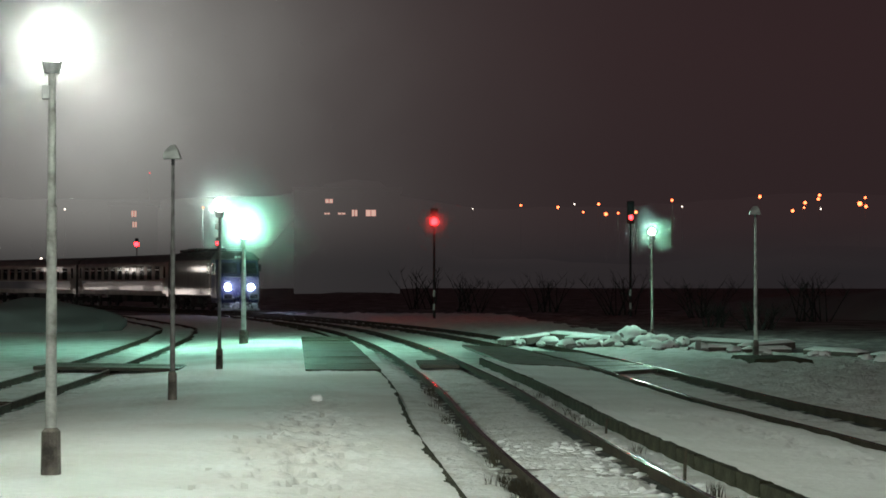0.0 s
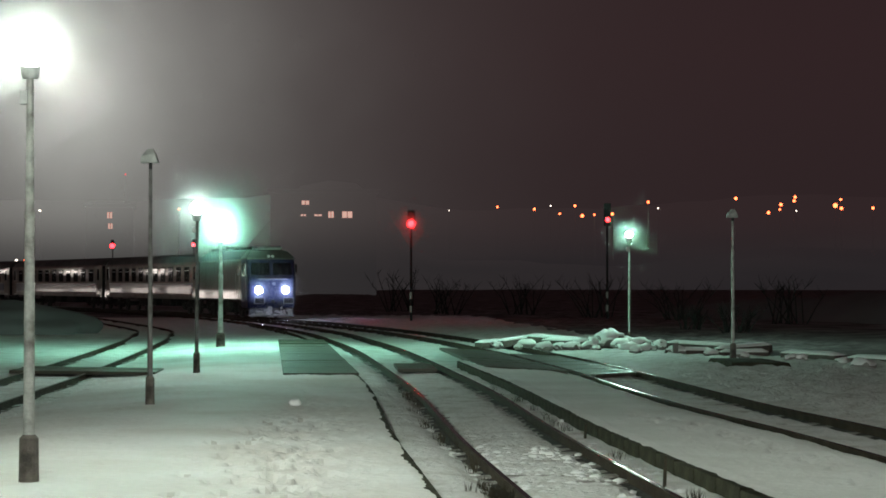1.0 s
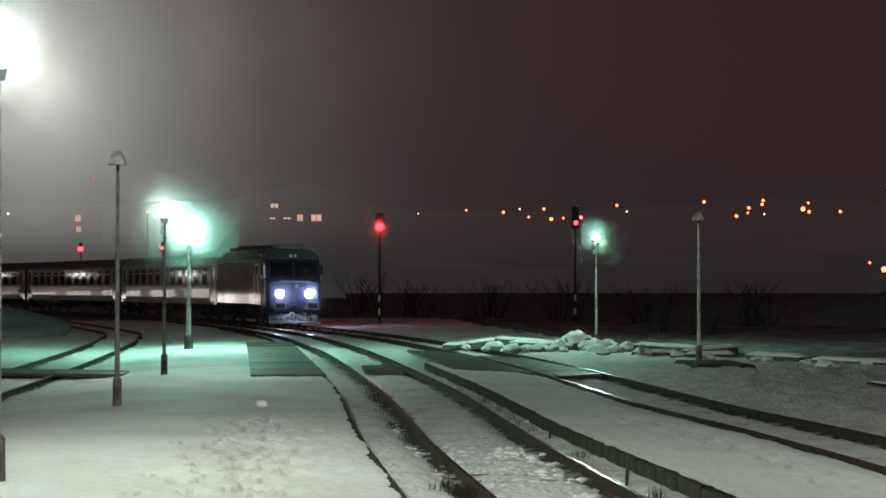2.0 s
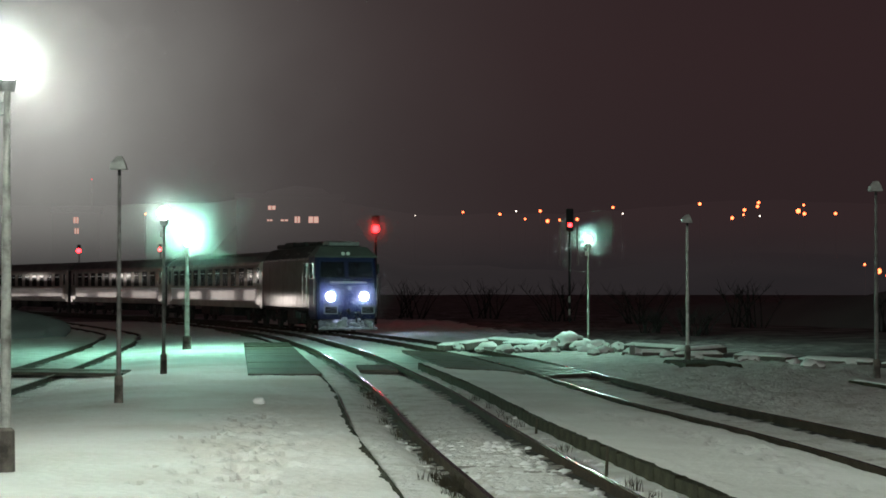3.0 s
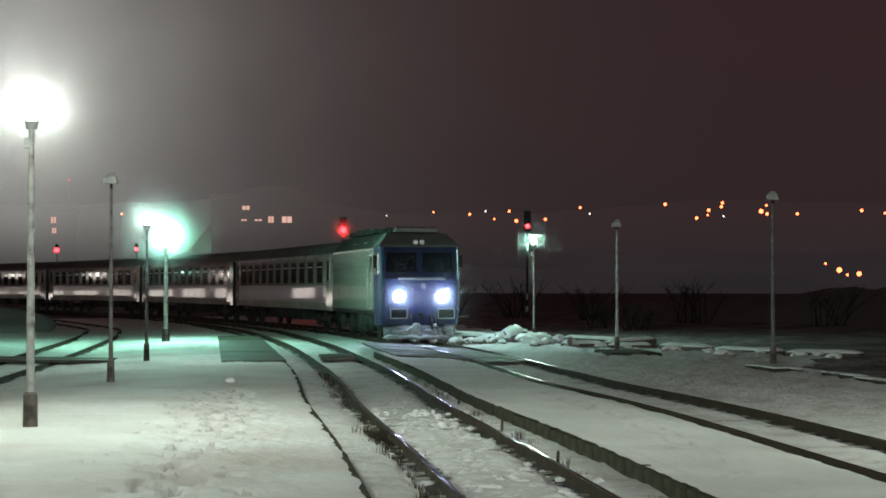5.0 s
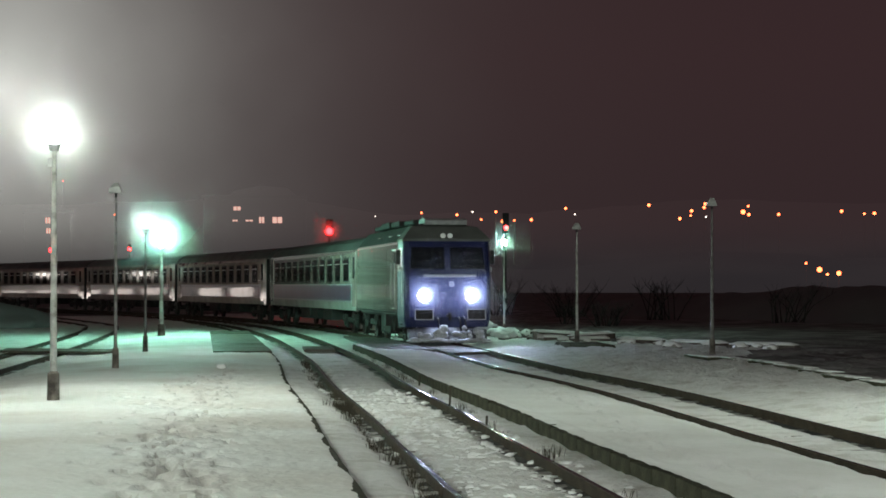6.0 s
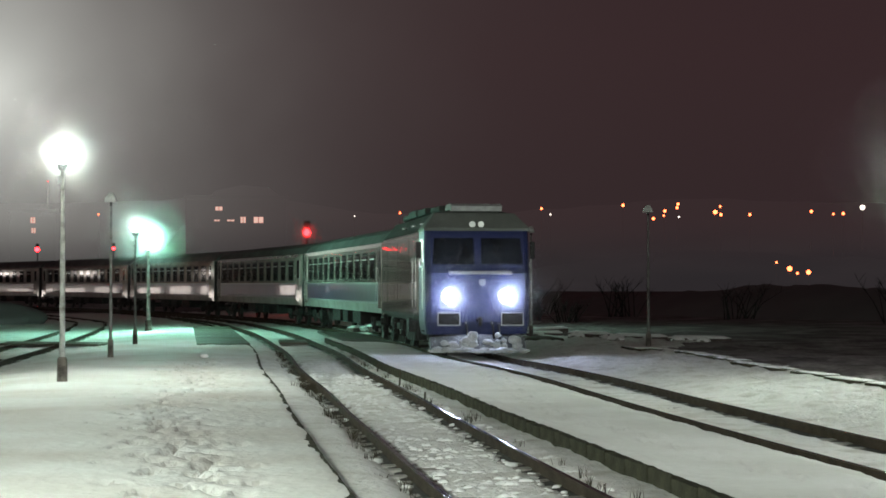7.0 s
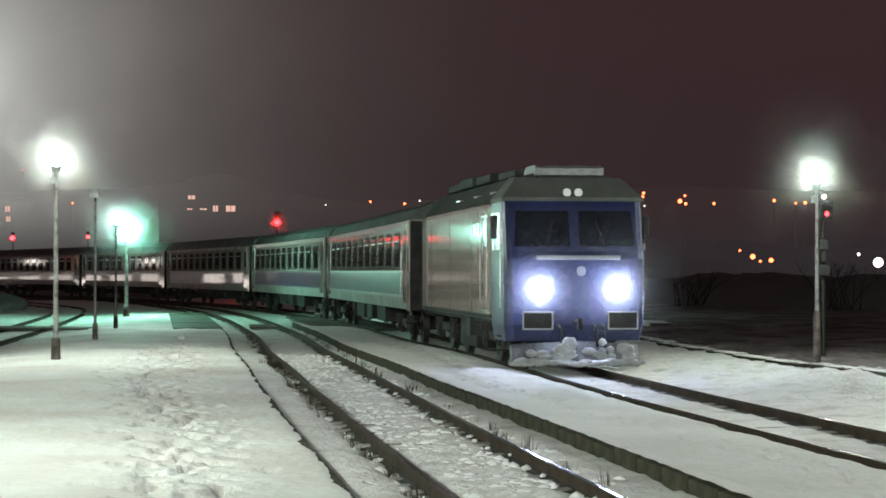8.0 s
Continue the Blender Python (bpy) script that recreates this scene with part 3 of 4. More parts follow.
def boulder(x, y, z, r, seed, label="snow-capped lump of broken concrete"):
    t = thing("boulder", label, "boulder", "lumps of broken concrete by the yard", m=pose(x, y, z, 0, 0, seed * 47))
    bm = ball(bmesh.new(), (0, 0, 0), r, (1.2, 0.9, 0.62), 2, 0.5, seed)
    part("stone", bm, STONE, t)
    bm = ball(bmesh.new(), (0, 0, r * 0.20), r * 0.97, (1.2, 0.92, 0.60), 2, 0.5, seed)
    part("snow_cap", bm, SNOW_CAP, t, "thick cap of snow", True)
    return t


bar_group = "snowed-over timbers by the yard"
for a, b, w, h in [((7.66, 69.2, 0.18), (9.56, 67.6, 0.1), 0.22, 0.18), ((7.31, 67.3, 0.03), (8.75, 67.1, 0.02), 0.25, 0.16), ((8.83, 67.1, 0.05), (10.60, 68.0, 0.14), 0.3, 0.2), ((8.80, 66.4, 0), (10.24, 66.3, 0), 0.4, 0.16), ((10.32, 64.0, 0.02), (11.49, 62.3, 0), 0.5, 0.26), ((11.54, 61.2, 0), (12.98, 58.9, 0), 0.45, 0.24), ((13.11, 58.5, 0), (14.94, 57.1, 0), 0.45, 0.22), ((2.68, 74.2, 0.05), (3.64, 75.8, 0.12), 0.28, 0.25), ((3.73, 75.7, 0.16), (5.38, 74.0, 0.06), 0.3, 0.28), ((4.20, 74.6, 0.05), (5.93, 73.4, 0.02), 0.5, 0.3), ((1.94, 74.5, 0), (3.08, 76.1, 0), 0.35, 0.2)]:
    snowy_bar("timber", "old timber lying under a cap of snow", "timber", a, b, w, h, LOG, bar_group)
for k, (x, y, r) in enumerate([(5.61, 71.7, 0.42), (5.97, 72.2, 0.55), (6.45, 71.8, 0.5), (6.97, 71.0, 0.42), (6.38, 70.9, 0.4), (7.11, 72.0, 0.38), (7.57, 70.4, 0.33), (5.22, 72.2, 0.33), (6.12, 71.7, 0.62), (6.61, 72.5, 0.5)]):
    boulder(x, y, 0.06 + (0.18 if k in (1, 8) else 0.05), r * 0.78, k + 1)
for k in range(26):
    u = k / 25
    x, y = (2.44 + 5.29 * u / 0.6, 74.1 - 6.5 * u / 0.6) if u < 0.6 else (8.40 + 5.35 * (u - 0.6) / 0.4, 66.4 - 10.8 * (u - 0.6) / 0.4)
    boulder(x + rng.normal(0, 0.35), y + rng.normal(0, 1.0), 0.02, rng.uniform(0.14, 0.30), k + 20, "small snow-capped lump of rubble by the yard")
slab = thing("concrete_slab", "low dark concrete foundation slab at a lamp post's foot", "concrete slab", m=pose(8.42, 59.40, -0.04, 0, 0, 4))
bm = bmesh.new()
loft(bm, [[(-0.85, -1.5, -0.15), (0.85, -1.5, -0.15), (0.85, 1.5, -0.15), (-0.85, 1.5, -0.15)], [(-0.72, -1.3, 0.15), (0.74, -1.32, 0.13), (0.7, 1.3, 0.15), (-0.7, 1.3, 0.16)]])
part("slab", bm, KERB, slab)
post = thing("marker_post", "short pale concrete marker post with a snow cap", "marker post", m=pose(7.51, 66.51, -0.1))
bm = bmesh.new()
box(bm, (0, 0, 0.2), (0.16, 0.14, 0.5), 0.03)
part("post", bm, STONE, post)
bm = ball(bmesh.new(), (0, 0, 0.46), 0.1, (1, 1, 0.5), 2)
part("snow_cap", bm, SNOW_CAP, post, "", True)
# broken low wall along the yard's far edge
for k, (x, y) in enumerate([(10.14, 49.7), (10.71, 48.1), (11.05, 45.6), (11.15, 43.1), (11.14, 40.5), (11.01, 37.9), (11.15, 35.3), (11.27, 32.7), (11.34, 30.1), (11.52, 27.7), (11.97, 25.8), (12.35, 23.9)]):
    snowy_bar("kerb_stone", "dark broken kerb stone half buried in snow", "kerb stone", (x, y, -0.02), (x + 0.30, y - 1.95 + 0.1 * rng.normal(), -0.03), 0.34, 0.24, KERB, "broken kerb stones along the yard", 0.10, 0.12)

# low bank, the far edge of the yard
bm = bmesh.new()
rings = []
for i in range(160):
    u = i / 159
    x = 15 + u * 46
    y = 132 - u * 104 + 3 * noise.noise(Vector((u * 6, 0, 0)))
    h = (2.1 - 1.0 * u) * min(1.0, 0.25 + 3.5 * u) + 0.45 * noise.fractal(Vector((u * 12, 3, 0)), 0.8, 2.0, 5)
    rings.append([(x - 1.5, y - 3.5, -0.3), (x + 0.5, y - 0.5, h * 0.5), (x + 2.5, y + 2.5, h), (x + 7, y + 8, h * 0.8), (x + 10, y + 12, -0.4)])
loft(bm, rings, closed=False)
tagged(new("bank", finish(bm, FAR_LAND, True, "bank")), "dark overgrown earth bank beyond the yard", "bank", kind="structure")

# ---------------------------------------------------------------- weeds, snow clods, stake
vs, fs = [], []
for k in range(160):
    y = rng.uniform(-6, 50)
    if k < 26:
        y = rng.normal(29.4, 0.5)
    side = rng.choice([-1.0, -1.0, -0.95, 1.05])
    x = x_on(LINE_A, y) + side + rng.normal(0, 0.07)
    tall = rng.uniform(0.08, 0.24)
    for b in range(9):
        a, l = rng.uniform(0, 6.28), rng.uniform(0.02, 0.10)
        px, py = x + rng.normal(0, 0.04), y + rng.normal(0, 0.04)
        tx, ty, w = px + l * math.cos(a), py + l * math.sin(a), 0.004
        n = len(vs)
        vs += [(px - w, py, -0.17), (px + w, py, -0.17), ((px + tx) / 2 + w * 0.8, (py + ty) / 2, -0.15 + tall * 0.6), ((px + tx) / 2 - w * 0.8, (py + ty) / 2, -0.15 + tall * 0.6), (tx, ty, -0.15 + tall)]
        fs += [(n, n + 1, n + 2, n + 3), (n + 3, n + 2, n + 4)]
me = bpy.data.meshes.new("dry_grass")
me.from_pydata(vs, [], fs)
me.materials.append(WEED)
tagged(new("dry_grass", me), "dark dry weeds sticking out of snowy ballast", "dry grass", kind="stuff")

bm0 = bmesh.new()
bmesh.ops.create_icosphere(bm0, subdivisions=1, radius=1.0)
base_v = [v.co.copy() for v in bm0.verts]
base_f = [tuple(v.index for v in f.verts) for f in bm0.faces]
bm0.free()
vs, fs = [], []
run_a = lengths(LINE_A)
for s in np.arange(50, 118, 0.62):
    for side in (1.12, -1.1, -0.45, 0.42, 0.1, -0.2)[:6 if s < 96 else 2]:
        for k in range(6 if s < 96 else 3):
            p, q = at(LINE_A, s + rng.normal(0, 0.07 if abs(side) > 1 else 0.2), run_a), at(LINE_A, s + 0.2, run_a)
            d = (q - p) / (np.linalg.norm(q - p) + 1e-6)
            off = side + rng.normal(0, 0.11)
            x, y = p[0] - d[1] * off, p[1] + d[0] * off
            r = (0.022 if s < 96 else 0.014) + 0.055 * rng.random() ** 2
            n = len(vs)
            j = rng.uniform(0.5, 1.2, (len(base_v), 1))
            for v, jj in zip(base_v, j):
                vs.append((x + v.x * r * 1.4 * jj[0], y + v.y * r * jj[0], -0.135 + v.z * r * 0.75 * jj[0]))
            fs += [tuple(i + n for i in f) for f in base_f]
me = bpy.data.meshes.new("snow_clods")
me.from_pydata(vs, [], fs)
me.materials.append(SNOW_CAP)
for p in me.polygons:
    p.use_smooth = True
tagged(new("snow_clods", me), "small clods of snow on the sleeper ends", "snow", kind="stuff")

for x, y, h in ((2.52, 30.6, 0.34), (2.24, 37.1, 0.22), (2.75, 25.0, 0.18)):
    st = thing("stake", "short dark wooden stake in the snow beside the rail", "stake", "stakes beside the rail", m=pose(x - 0.12, y, -0.2, 3, 2, 0))
    bm = bmesh.new()
    rod(bm, (0, 0, 0), (0, 0, h + 0.1), 0.022, 0.018, 8)
    part("stick", bm, WEED, st)
clod = ball(bmesh.new(), (0, 0, 0), 0.09, (1.2, 1, 0.7), 2, 0.5, 3)
tagged(new("snow_lump", finish(clod, SNOW_CAP, True)), "single lump of snow on the platform", "snow lump").location = (-2.35, 42.17, 0.1)

# ---------------------------------------------------------------- distance


def sky_way(az, el, r):
    a, e = math.radians(az), math.radians(el)
    return Vector((r * math.sin(a), r * math.cos(a), 1.95 + r * math.tan(e)))


# far backdrop glows in the colour of mist; the haze is painted as emission
HAZE_GLOW = bpy.data.materials.new("painted_haze_glow")
HAZE_GLOW.use_nodes = True
hb = HAZE_GLOW.node_tree.nodes["Principled BSDF"]
hb.inputs["Base Color"].default_value = (0.02, 0.02, 0.02, 1)
hb.inputs["Roughness"].default_value = 1.0
hn = HAZE_GLOW.node_tree.nodes.new("ShaderNodeTexNoise")
hn.inputs["Scale"].default_value, hn.inputs["Detail"].default_value = 0.012, 5.0
ht = HAZE_GLOW.node_tree.nodes.new("ShaderNodeTexCoord")
HAZE_GLOW.node_tree.links.new(ht.outputs["Object"], hn.inputs["Vector"])
hr = HAZE_GLOW.node_tree.nodes.new("ShaderNodeValToRGB")
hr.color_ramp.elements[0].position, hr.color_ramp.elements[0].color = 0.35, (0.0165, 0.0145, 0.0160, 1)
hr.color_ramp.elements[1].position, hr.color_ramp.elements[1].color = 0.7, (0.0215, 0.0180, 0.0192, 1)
HAZE_GLOW.node_tree.links.new(hn.outputs[0], hr.inputs[0])
hg = HAZE_GLOW.node_tree.nodes.new("ShaderNodeNewGeometry")
hv = HAZE_GLOW.node_tree.nodes.new("ShaderNodeVectorMath")
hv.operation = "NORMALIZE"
hp = HAZE_GLOW.node_tree.nodes.new("ShaderNodeVectorMath")
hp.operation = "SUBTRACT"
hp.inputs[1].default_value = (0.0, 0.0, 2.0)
HAZE_GLOW.node_tree.links.new(hg.outputs["Position"], hp.inputs[0])
HAZE_GLOW.node_tree.links.new(hp.outputs[0], hv.inputs[0])
hs = HAZE_GLOW.node_tree.nodes.new("ShaderNodeSeparateXYZ")
HAZE_GLOW.node_tree.links.new(hv.outputs[0], hs.inputs[0])
hm = HAZE_GLOW.node_tree.nodes.new("ShaderNodeMapRange")
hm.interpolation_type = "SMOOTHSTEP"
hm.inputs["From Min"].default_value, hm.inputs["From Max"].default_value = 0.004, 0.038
HAZE_GLOW.node_tree.links.new(hs.outputs["Z"], hm.inputs["Value"])
hx = HAZE_GLOW.node_tree.nodes.new("ShaderNodeMix")
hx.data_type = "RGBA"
HAZE_GLOW.node_tree.links.new(hm.outputs[0], hx.inputs["Factor"])
HAZE_GLOW.node_tree.links.new(hr.outputs[0], hx.inputs["A"])
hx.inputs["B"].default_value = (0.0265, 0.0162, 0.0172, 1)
# brighter lobe: mist lit round the platform lamp, painted into the emission
hd = HAZE_GLOW.node_tree.nodes.new("ShaderNodeVectorMath")
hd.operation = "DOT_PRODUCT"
HAZE_GLOW.node_tree.links.new(hv.outputs[0], hd.inputs[0])
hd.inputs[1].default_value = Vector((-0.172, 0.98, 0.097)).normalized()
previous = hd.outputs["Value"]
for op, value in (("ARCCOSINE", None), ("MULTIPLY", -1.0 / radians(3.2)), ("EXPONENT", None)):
    hq = HAZE_GLOW.node_tree.nodes.new("ShaderNodeMath")
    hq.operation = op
    HAZE_GLOW.node_tree.links.new(previous, hq.inputs[0])
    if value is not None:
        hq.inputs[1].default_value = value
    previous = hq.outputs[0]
hw = HAZE_GLOW.node_tree.nodes.new("ShaderNodeMix")
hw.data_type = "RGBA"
hz = HAZE_GLOW.node_tree.nodes.new("ShaderNodeMapRange")
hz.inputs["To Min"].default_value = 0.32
HAZE_GLOW.node_tree.links.new(hm.outputs[0], hz.inputs["Value"])
hf = HAZE_GLOW.node_tree.nodes.new("ShaderNodeMath")
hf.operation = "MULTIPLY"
HAZE_GLOW.node_tree.links.new(previous, hf.inputs[0])
HAZE_GLOW.node_tree.links.new(hz.outputs[0], hf.inputs[1])
HAZE_GLOW.node_tree.links.new(hf.outputs[0], hw.inputs["Factor"])
HAZE_GLOW.node_tree.links.new(hx.outputs["Result"], hw.inputs["A"])
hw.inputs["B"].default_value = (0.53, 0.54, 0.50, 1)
HAZE_GLOW.node_tree.links.new(hw.outputs["Result"], hb.inputs["Emission Color"])
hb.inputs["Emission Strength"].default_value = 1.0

# backdrop: two hill ranges whose fading into the mist is painted as emission
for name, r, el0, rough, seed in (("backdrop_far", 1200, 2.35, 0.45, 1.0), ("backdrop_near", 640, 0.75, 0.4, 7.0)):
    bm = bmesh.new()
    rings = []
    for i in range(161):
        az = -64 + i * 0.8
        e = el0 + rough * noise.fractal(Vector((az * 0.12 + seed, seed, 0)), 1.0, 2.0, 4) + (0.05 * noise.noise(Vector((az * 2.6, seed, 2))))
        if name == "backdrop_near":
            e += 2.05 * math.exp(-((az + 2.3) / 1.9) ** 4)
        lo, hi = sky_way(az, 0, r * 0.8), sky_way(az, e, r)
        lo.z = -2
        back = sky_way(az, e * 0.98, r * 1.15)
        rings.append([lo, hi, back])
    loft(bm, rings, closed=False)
    tagged(new(name, finish(bm, HAZE_GLOW, True, name)), "dark wooded hillside with night mist painted as glow", "hillside", kind="structure")

ORANGE = glow("orange_street_light", (1.0, 0.15, 0.05), 6.0)
WHITE_FAR = glow("white_far_light", (1.0, 0.86, 0.74), 3.0)
PINK_WIN = glow("warm_lit_window", (1.0, 0.58, 0.48), 0.65)


def far_lamp(az, el, r, size, material, label, group):
    p = sky_way(az, el, r)
    t = thing("street_lamp", label, "street lamp", group, m=Matrix.Translation(p) @ pose(0, 0, 0, 0, 0, -az))
    bm = ball(bmesh.new(), (0, 0, 0), size * 0.68 * r / 1000, (1, 1, 1), 2)
    part("bulb", bm, material, t, "", True)
    bm = bmesh.new()
    k = size * r / 1000
    rod(bm, (0, k * 0.5, -k * 0.9), (0, k * 0.5, -7), 0.10, 0.12, 8)
    rod(bm, (0, k * 0.5, -k * 0.9), (0, 0, -k * 0.6), 0.08, 0.08, 8)
    # pole carries the same painted haze glow
    part("pole", bm, HAZE_GLOW, t)


g1 = "street lamps on the hillside"
for az, el, s in [(-6.68, 2.12, 0.6), (-1.24, 2.10, 0.8), (2.47, 2.20, 0.8), (3.54, 2.14, 1), (4.27, 2.00, 0.8), (4.71, 2.23, 1), (4.92, 1.94, 1.3), (5.27, 1.97, 0.8), (5.78, 1.99, 1.1), (6.81, 2.33, 1), (9.30, 2.42, 1.2), (10.57, 2.24, 1.2), (10.97, 2.45, 1.1), (10.22, 2.01, 1.2), (10.54, 2.10, 0.8), (10.94, 2.34, 1.1), (12.09, 2.20, 1.7), (12.24, 2.37, 0.9), (12.26, 2.12, 1.2), (13.13, 2.12, 1.1), (14.96, 2.20, 1.2)]:
    far_lamp(az, el, 305, s, ORANGE, "far orange street lamp on a dark hillside", g1)
for az, el, s in [(-9.61, 0.46, 1.4), (-10.22, 0.39, 1.2), (-10.98, 0.63, 1.2), (-12.16, 0.48, 1.2), (14.32, 0.48, 2), (14.55, 0.34, 1), (14.88, 0.37, 1.8), (13.93, 0.67, 0.9), (15.91, 2.13, 1.2), (15.62, 2.12, 0.9)]:
    far_lamp(az, el, 300, s, ORANGE, "orange street lamp beyond the yard", "street lamps of the town")
for az, el, s in [(-10.57, 2.05, 0.7), (-8.63, 1.93, 0.7), (-8.63, 1.64, 0.6), (-11.22, 0.64, 1), (1.08, 2.10, 0.4), (4.01, 2.23, 0.6), (7.09, 2.15, 0.6), (11.00, 2.06, 0.6), (16.47, 2.31, 1.9), (18.08, 0.30, 4), (17.50, 0.55, 1.2), (18.70, 0.04, 1.6)]:
    far_lamp(az, el, 302, s, WHITE_FAR, "far white lamp in the mist", "white lamps in the distance")
far_lamp(-8.19, 3.10, 300, 0.5, RED_FAR, "small red warning light high in the mist", "warning lights")


def block(name, label, az, r, w, h, d, windows, roof=True):
    """A far block of flats with real window openings' panes, some lit."""
    p = sky_way(az, 0, r)
    t = thing(name, label, "building", m=Matrix.Translation((p.x, p.y, 0)) @ pose(0, 0, 0, 0, 0, -az))
    bm = bmesh.new()
    # walls, roof and window surrounds carry the painted haze glow too
    box(bm, (0, d / 2, h / 2), (w, d, h), 0.1)
    part("wall", bm, HAZE_GLOW, t)
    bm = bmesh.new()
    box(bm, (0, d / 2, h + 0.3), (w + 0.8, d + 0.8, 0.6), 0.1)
    part("roof", bm, HAZE_GLOW, t)
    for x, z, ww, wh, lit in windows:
        win = part("window", box(bmesh.new(), (x, -0.06, z), (ww + 0.3, 0.12, wh + 0.3), 0.03), HAZE_GLOW, t)
        part("pane", box(bmesh.new(), (x, -0.14, z), (ww, 0.06, wh), 0.01), PINK_WIN if lit else BLACK, win)
        part("glazing_bar", box(bmesh.new(), (x, -0.19, z), (0.09, 0.05, wh)), ROOFING, win)
    return t


block("apartment_block", "dark apartment block with a few warm lit windows", -2.55, 300, 16.0, 15.6, 8,
      [(-2.7, 14.1, 1.1, 0.6, True), (1.15, 12.3, 0.8, 0.95, True), (3.6, 12.3, 1.5, 0.95, True), (-0.8, 12.2, 1.1, 0.25, True), (-3.0, 12.2, 0.8, 0.25, True)])
block("apartment_block", "tall tower block with painted mist glow and two lit windows", -8.63, 298, 7.0, 13.2, 7,
      [(0, 12.0, 0.7, 0.9, True), (0.1, 10.4, 0.6, 0.8, True)])

# dark trees and shrubs along the yard


def bush(x, y, h, w, seed, label="leafless dark shrub thicket"):
    t = thing("shrub", label, "shrub", "shrubs along the yard", m=pose(x, y, -0.2))
    r = random.Random(seed)
    bm = bmesh.new()
    for k in range(16):
        a = r.uniform(0, 6.28)
        lean = r.uniform(0.1, 0.6) * w
        p0 = Vector((r.uniform(-0.3, 0.3) * w, r.uniform(-0.2, 0.2) * w, 0))
        p1 = p0 + Vector((math.cos(a) * lean * 0.5, math.sin(a) * lean * 0.5, h * r.uniform(0.4, 0.6)))
        p2 = p1 + Vector((math.cos(a) * lean * 0.6, math.sin(a) * lean * 0.6, h * r.uniform(0.3, 0.5)))
        rod(bm, p0, p1, 0.05, 0.03, 5)
        rod(bm, p1, p2, 0.03, 0.008, 5)
        for q in range(7):
            b = r.uniform(0, 6.28)
            s = p1.lerp(p2, r.uniform(0, 1))
            rod(bm, s, s + Vector((math.cos(b) * 0.35, math.sin(b) * 0.35, r.uniform(0.2, 0.6))), 0.014, 0.004, 4)
    part("crown", bm, LEAFLESS, t)


for k, (x, y, h, w) in enumerate([(11, 126, 2.6, 3), (15, 118, 2.2, 3), (7, 134, 2.5, 3), (19, 108, 2.4, 3), (24, 97, 2.0, 3), (29, 83, 2.6, 3), (13.5, 91, 1.2, 1.6), (12.2, 95, 1.0, 1.4), (33, 71, 3.0, 3.4), (36, 59, 2.6, 3), (2, 138, 2.4, 3), (-1, 150, 3, 3.4), (-22, 118, 1.2, 2.4), (-26, 112, 1.5, 2.6), (-20, 102, 0.9, 1.6)]):
    bush(x, y, h, w, k)

# snow-dusted mound on the far left of the yard
bm = ball(bmesh.new(), (0, 0, 0), 1.0, (4.2, 2.4, 1.25), 4, 0.35, 4)
tagged(new("earth_mound", finish(bm, FAR_LAND, True)), "dark earth mound beside the disused track", "mound").location = (-18.6, 94, -0.1)

# ---------------------------------------------------------------- station building beside the platforms (seen as a reflection on the train)
WIN_WHITE = glow("lit_station_window", (1.0, 0.90, 0.82), 9.0)
WIN_AMBER = glow("amber_station_light", (1.0, 0.34, 0.16), 1.6)
SIGN_RED = glow("red_lit_sign", (1.0, 0.05, 0.05), 5.0)
GLASS_DARK = mat("dark_window_glass", (0.015, 0.016, 0.02), 0.15, scale=3.0, vary=0.2)
st = thing("station_building", "long plastered station building with a row of lit windows", "building", m=pose(-34, 115, -0.1, 0, 0, 90))
bm = bmesh.new()
box(bm, (0, 5, 3.0), (46, 8, 6.0), 0.05)
part("wall", bm, FACADE, st)
bm = bmesh.new()
loft(bm, [[(-23.5, 0.4, 6.0), (-23.5, 5, 8.2), (-23.5, 9.6, 6.0)], [(23.5, 0.4, 6.0), (23.5, 5, 8.2), (23.5, 9.6, 6.0)]])
part("roof", bm, ROOFING, st)
LIT = (3, 4, 5, 6, 10)
for k in range(14):
    x = -20.5 + k * 3.1
    win = part("window", box(bmesh.new(), (x, 0.97, 3.0), (1.7, 0.08, 1.5), 0.02), FRAME, st)
    part("pane", box(bmesh.new(), (x, 0.91, 3.0), (1.5, 0.04, 1.3)), WIN_WHITE if k in LIT else WIN_AMBER if k == 8 else GLASS_DARK, win)
    for dx in (-0.38, 0.38):
        part("glazing_bar", box(bmesh.new(), (x + dx, 0.87, 3.0), (0.07, 0.05, 1.3)), FRAME, win)
    part("sill", box(bmesh.new(), (x, 0.86, 2.2), (1.9, 0.22, 0.08), 0.01), CONCRETE, win)
# a long red sign under the eaves, its words too small to read
part("sign_board", box(bmesh.new(), (-2, 0.93, 5.1), (19, 0.10, 0.75), 0.02), ROOFING, st, "dark sign board under the eaves")
for k in range(11):
    part("sign_bar", box(bmesh.new(), (-10.4 + k * 1.65, 0.86, 5.1), (1.15, 0.05, 0.38 if k % 3 else 0.5)), SIGN_RED, st, "red lit bar of the sign")
# second unseen building, added only to mirror in the far coaches
copy_thing(st, pose(-66, 192, -0.1, 0, 0, 62))

# unseen low shed added across the yard; its glowing panes mirror in the coaches
REFLECTION_GLOW = glow("reflection_glow_pane", (1.0, 0.88, 0.80), 4.0)
shed = thing("reflection_shed", "unseen low dark shed added for its glowing panes' reflections", "shed", m=pose(-50.0, 183.0, -0.2, 0, 0, 42))
part("wall", box(bmesh.new(), (0, 2.0, 1.5), (17.0, 4.0, 3.0), 0.03), FACADE, shed)
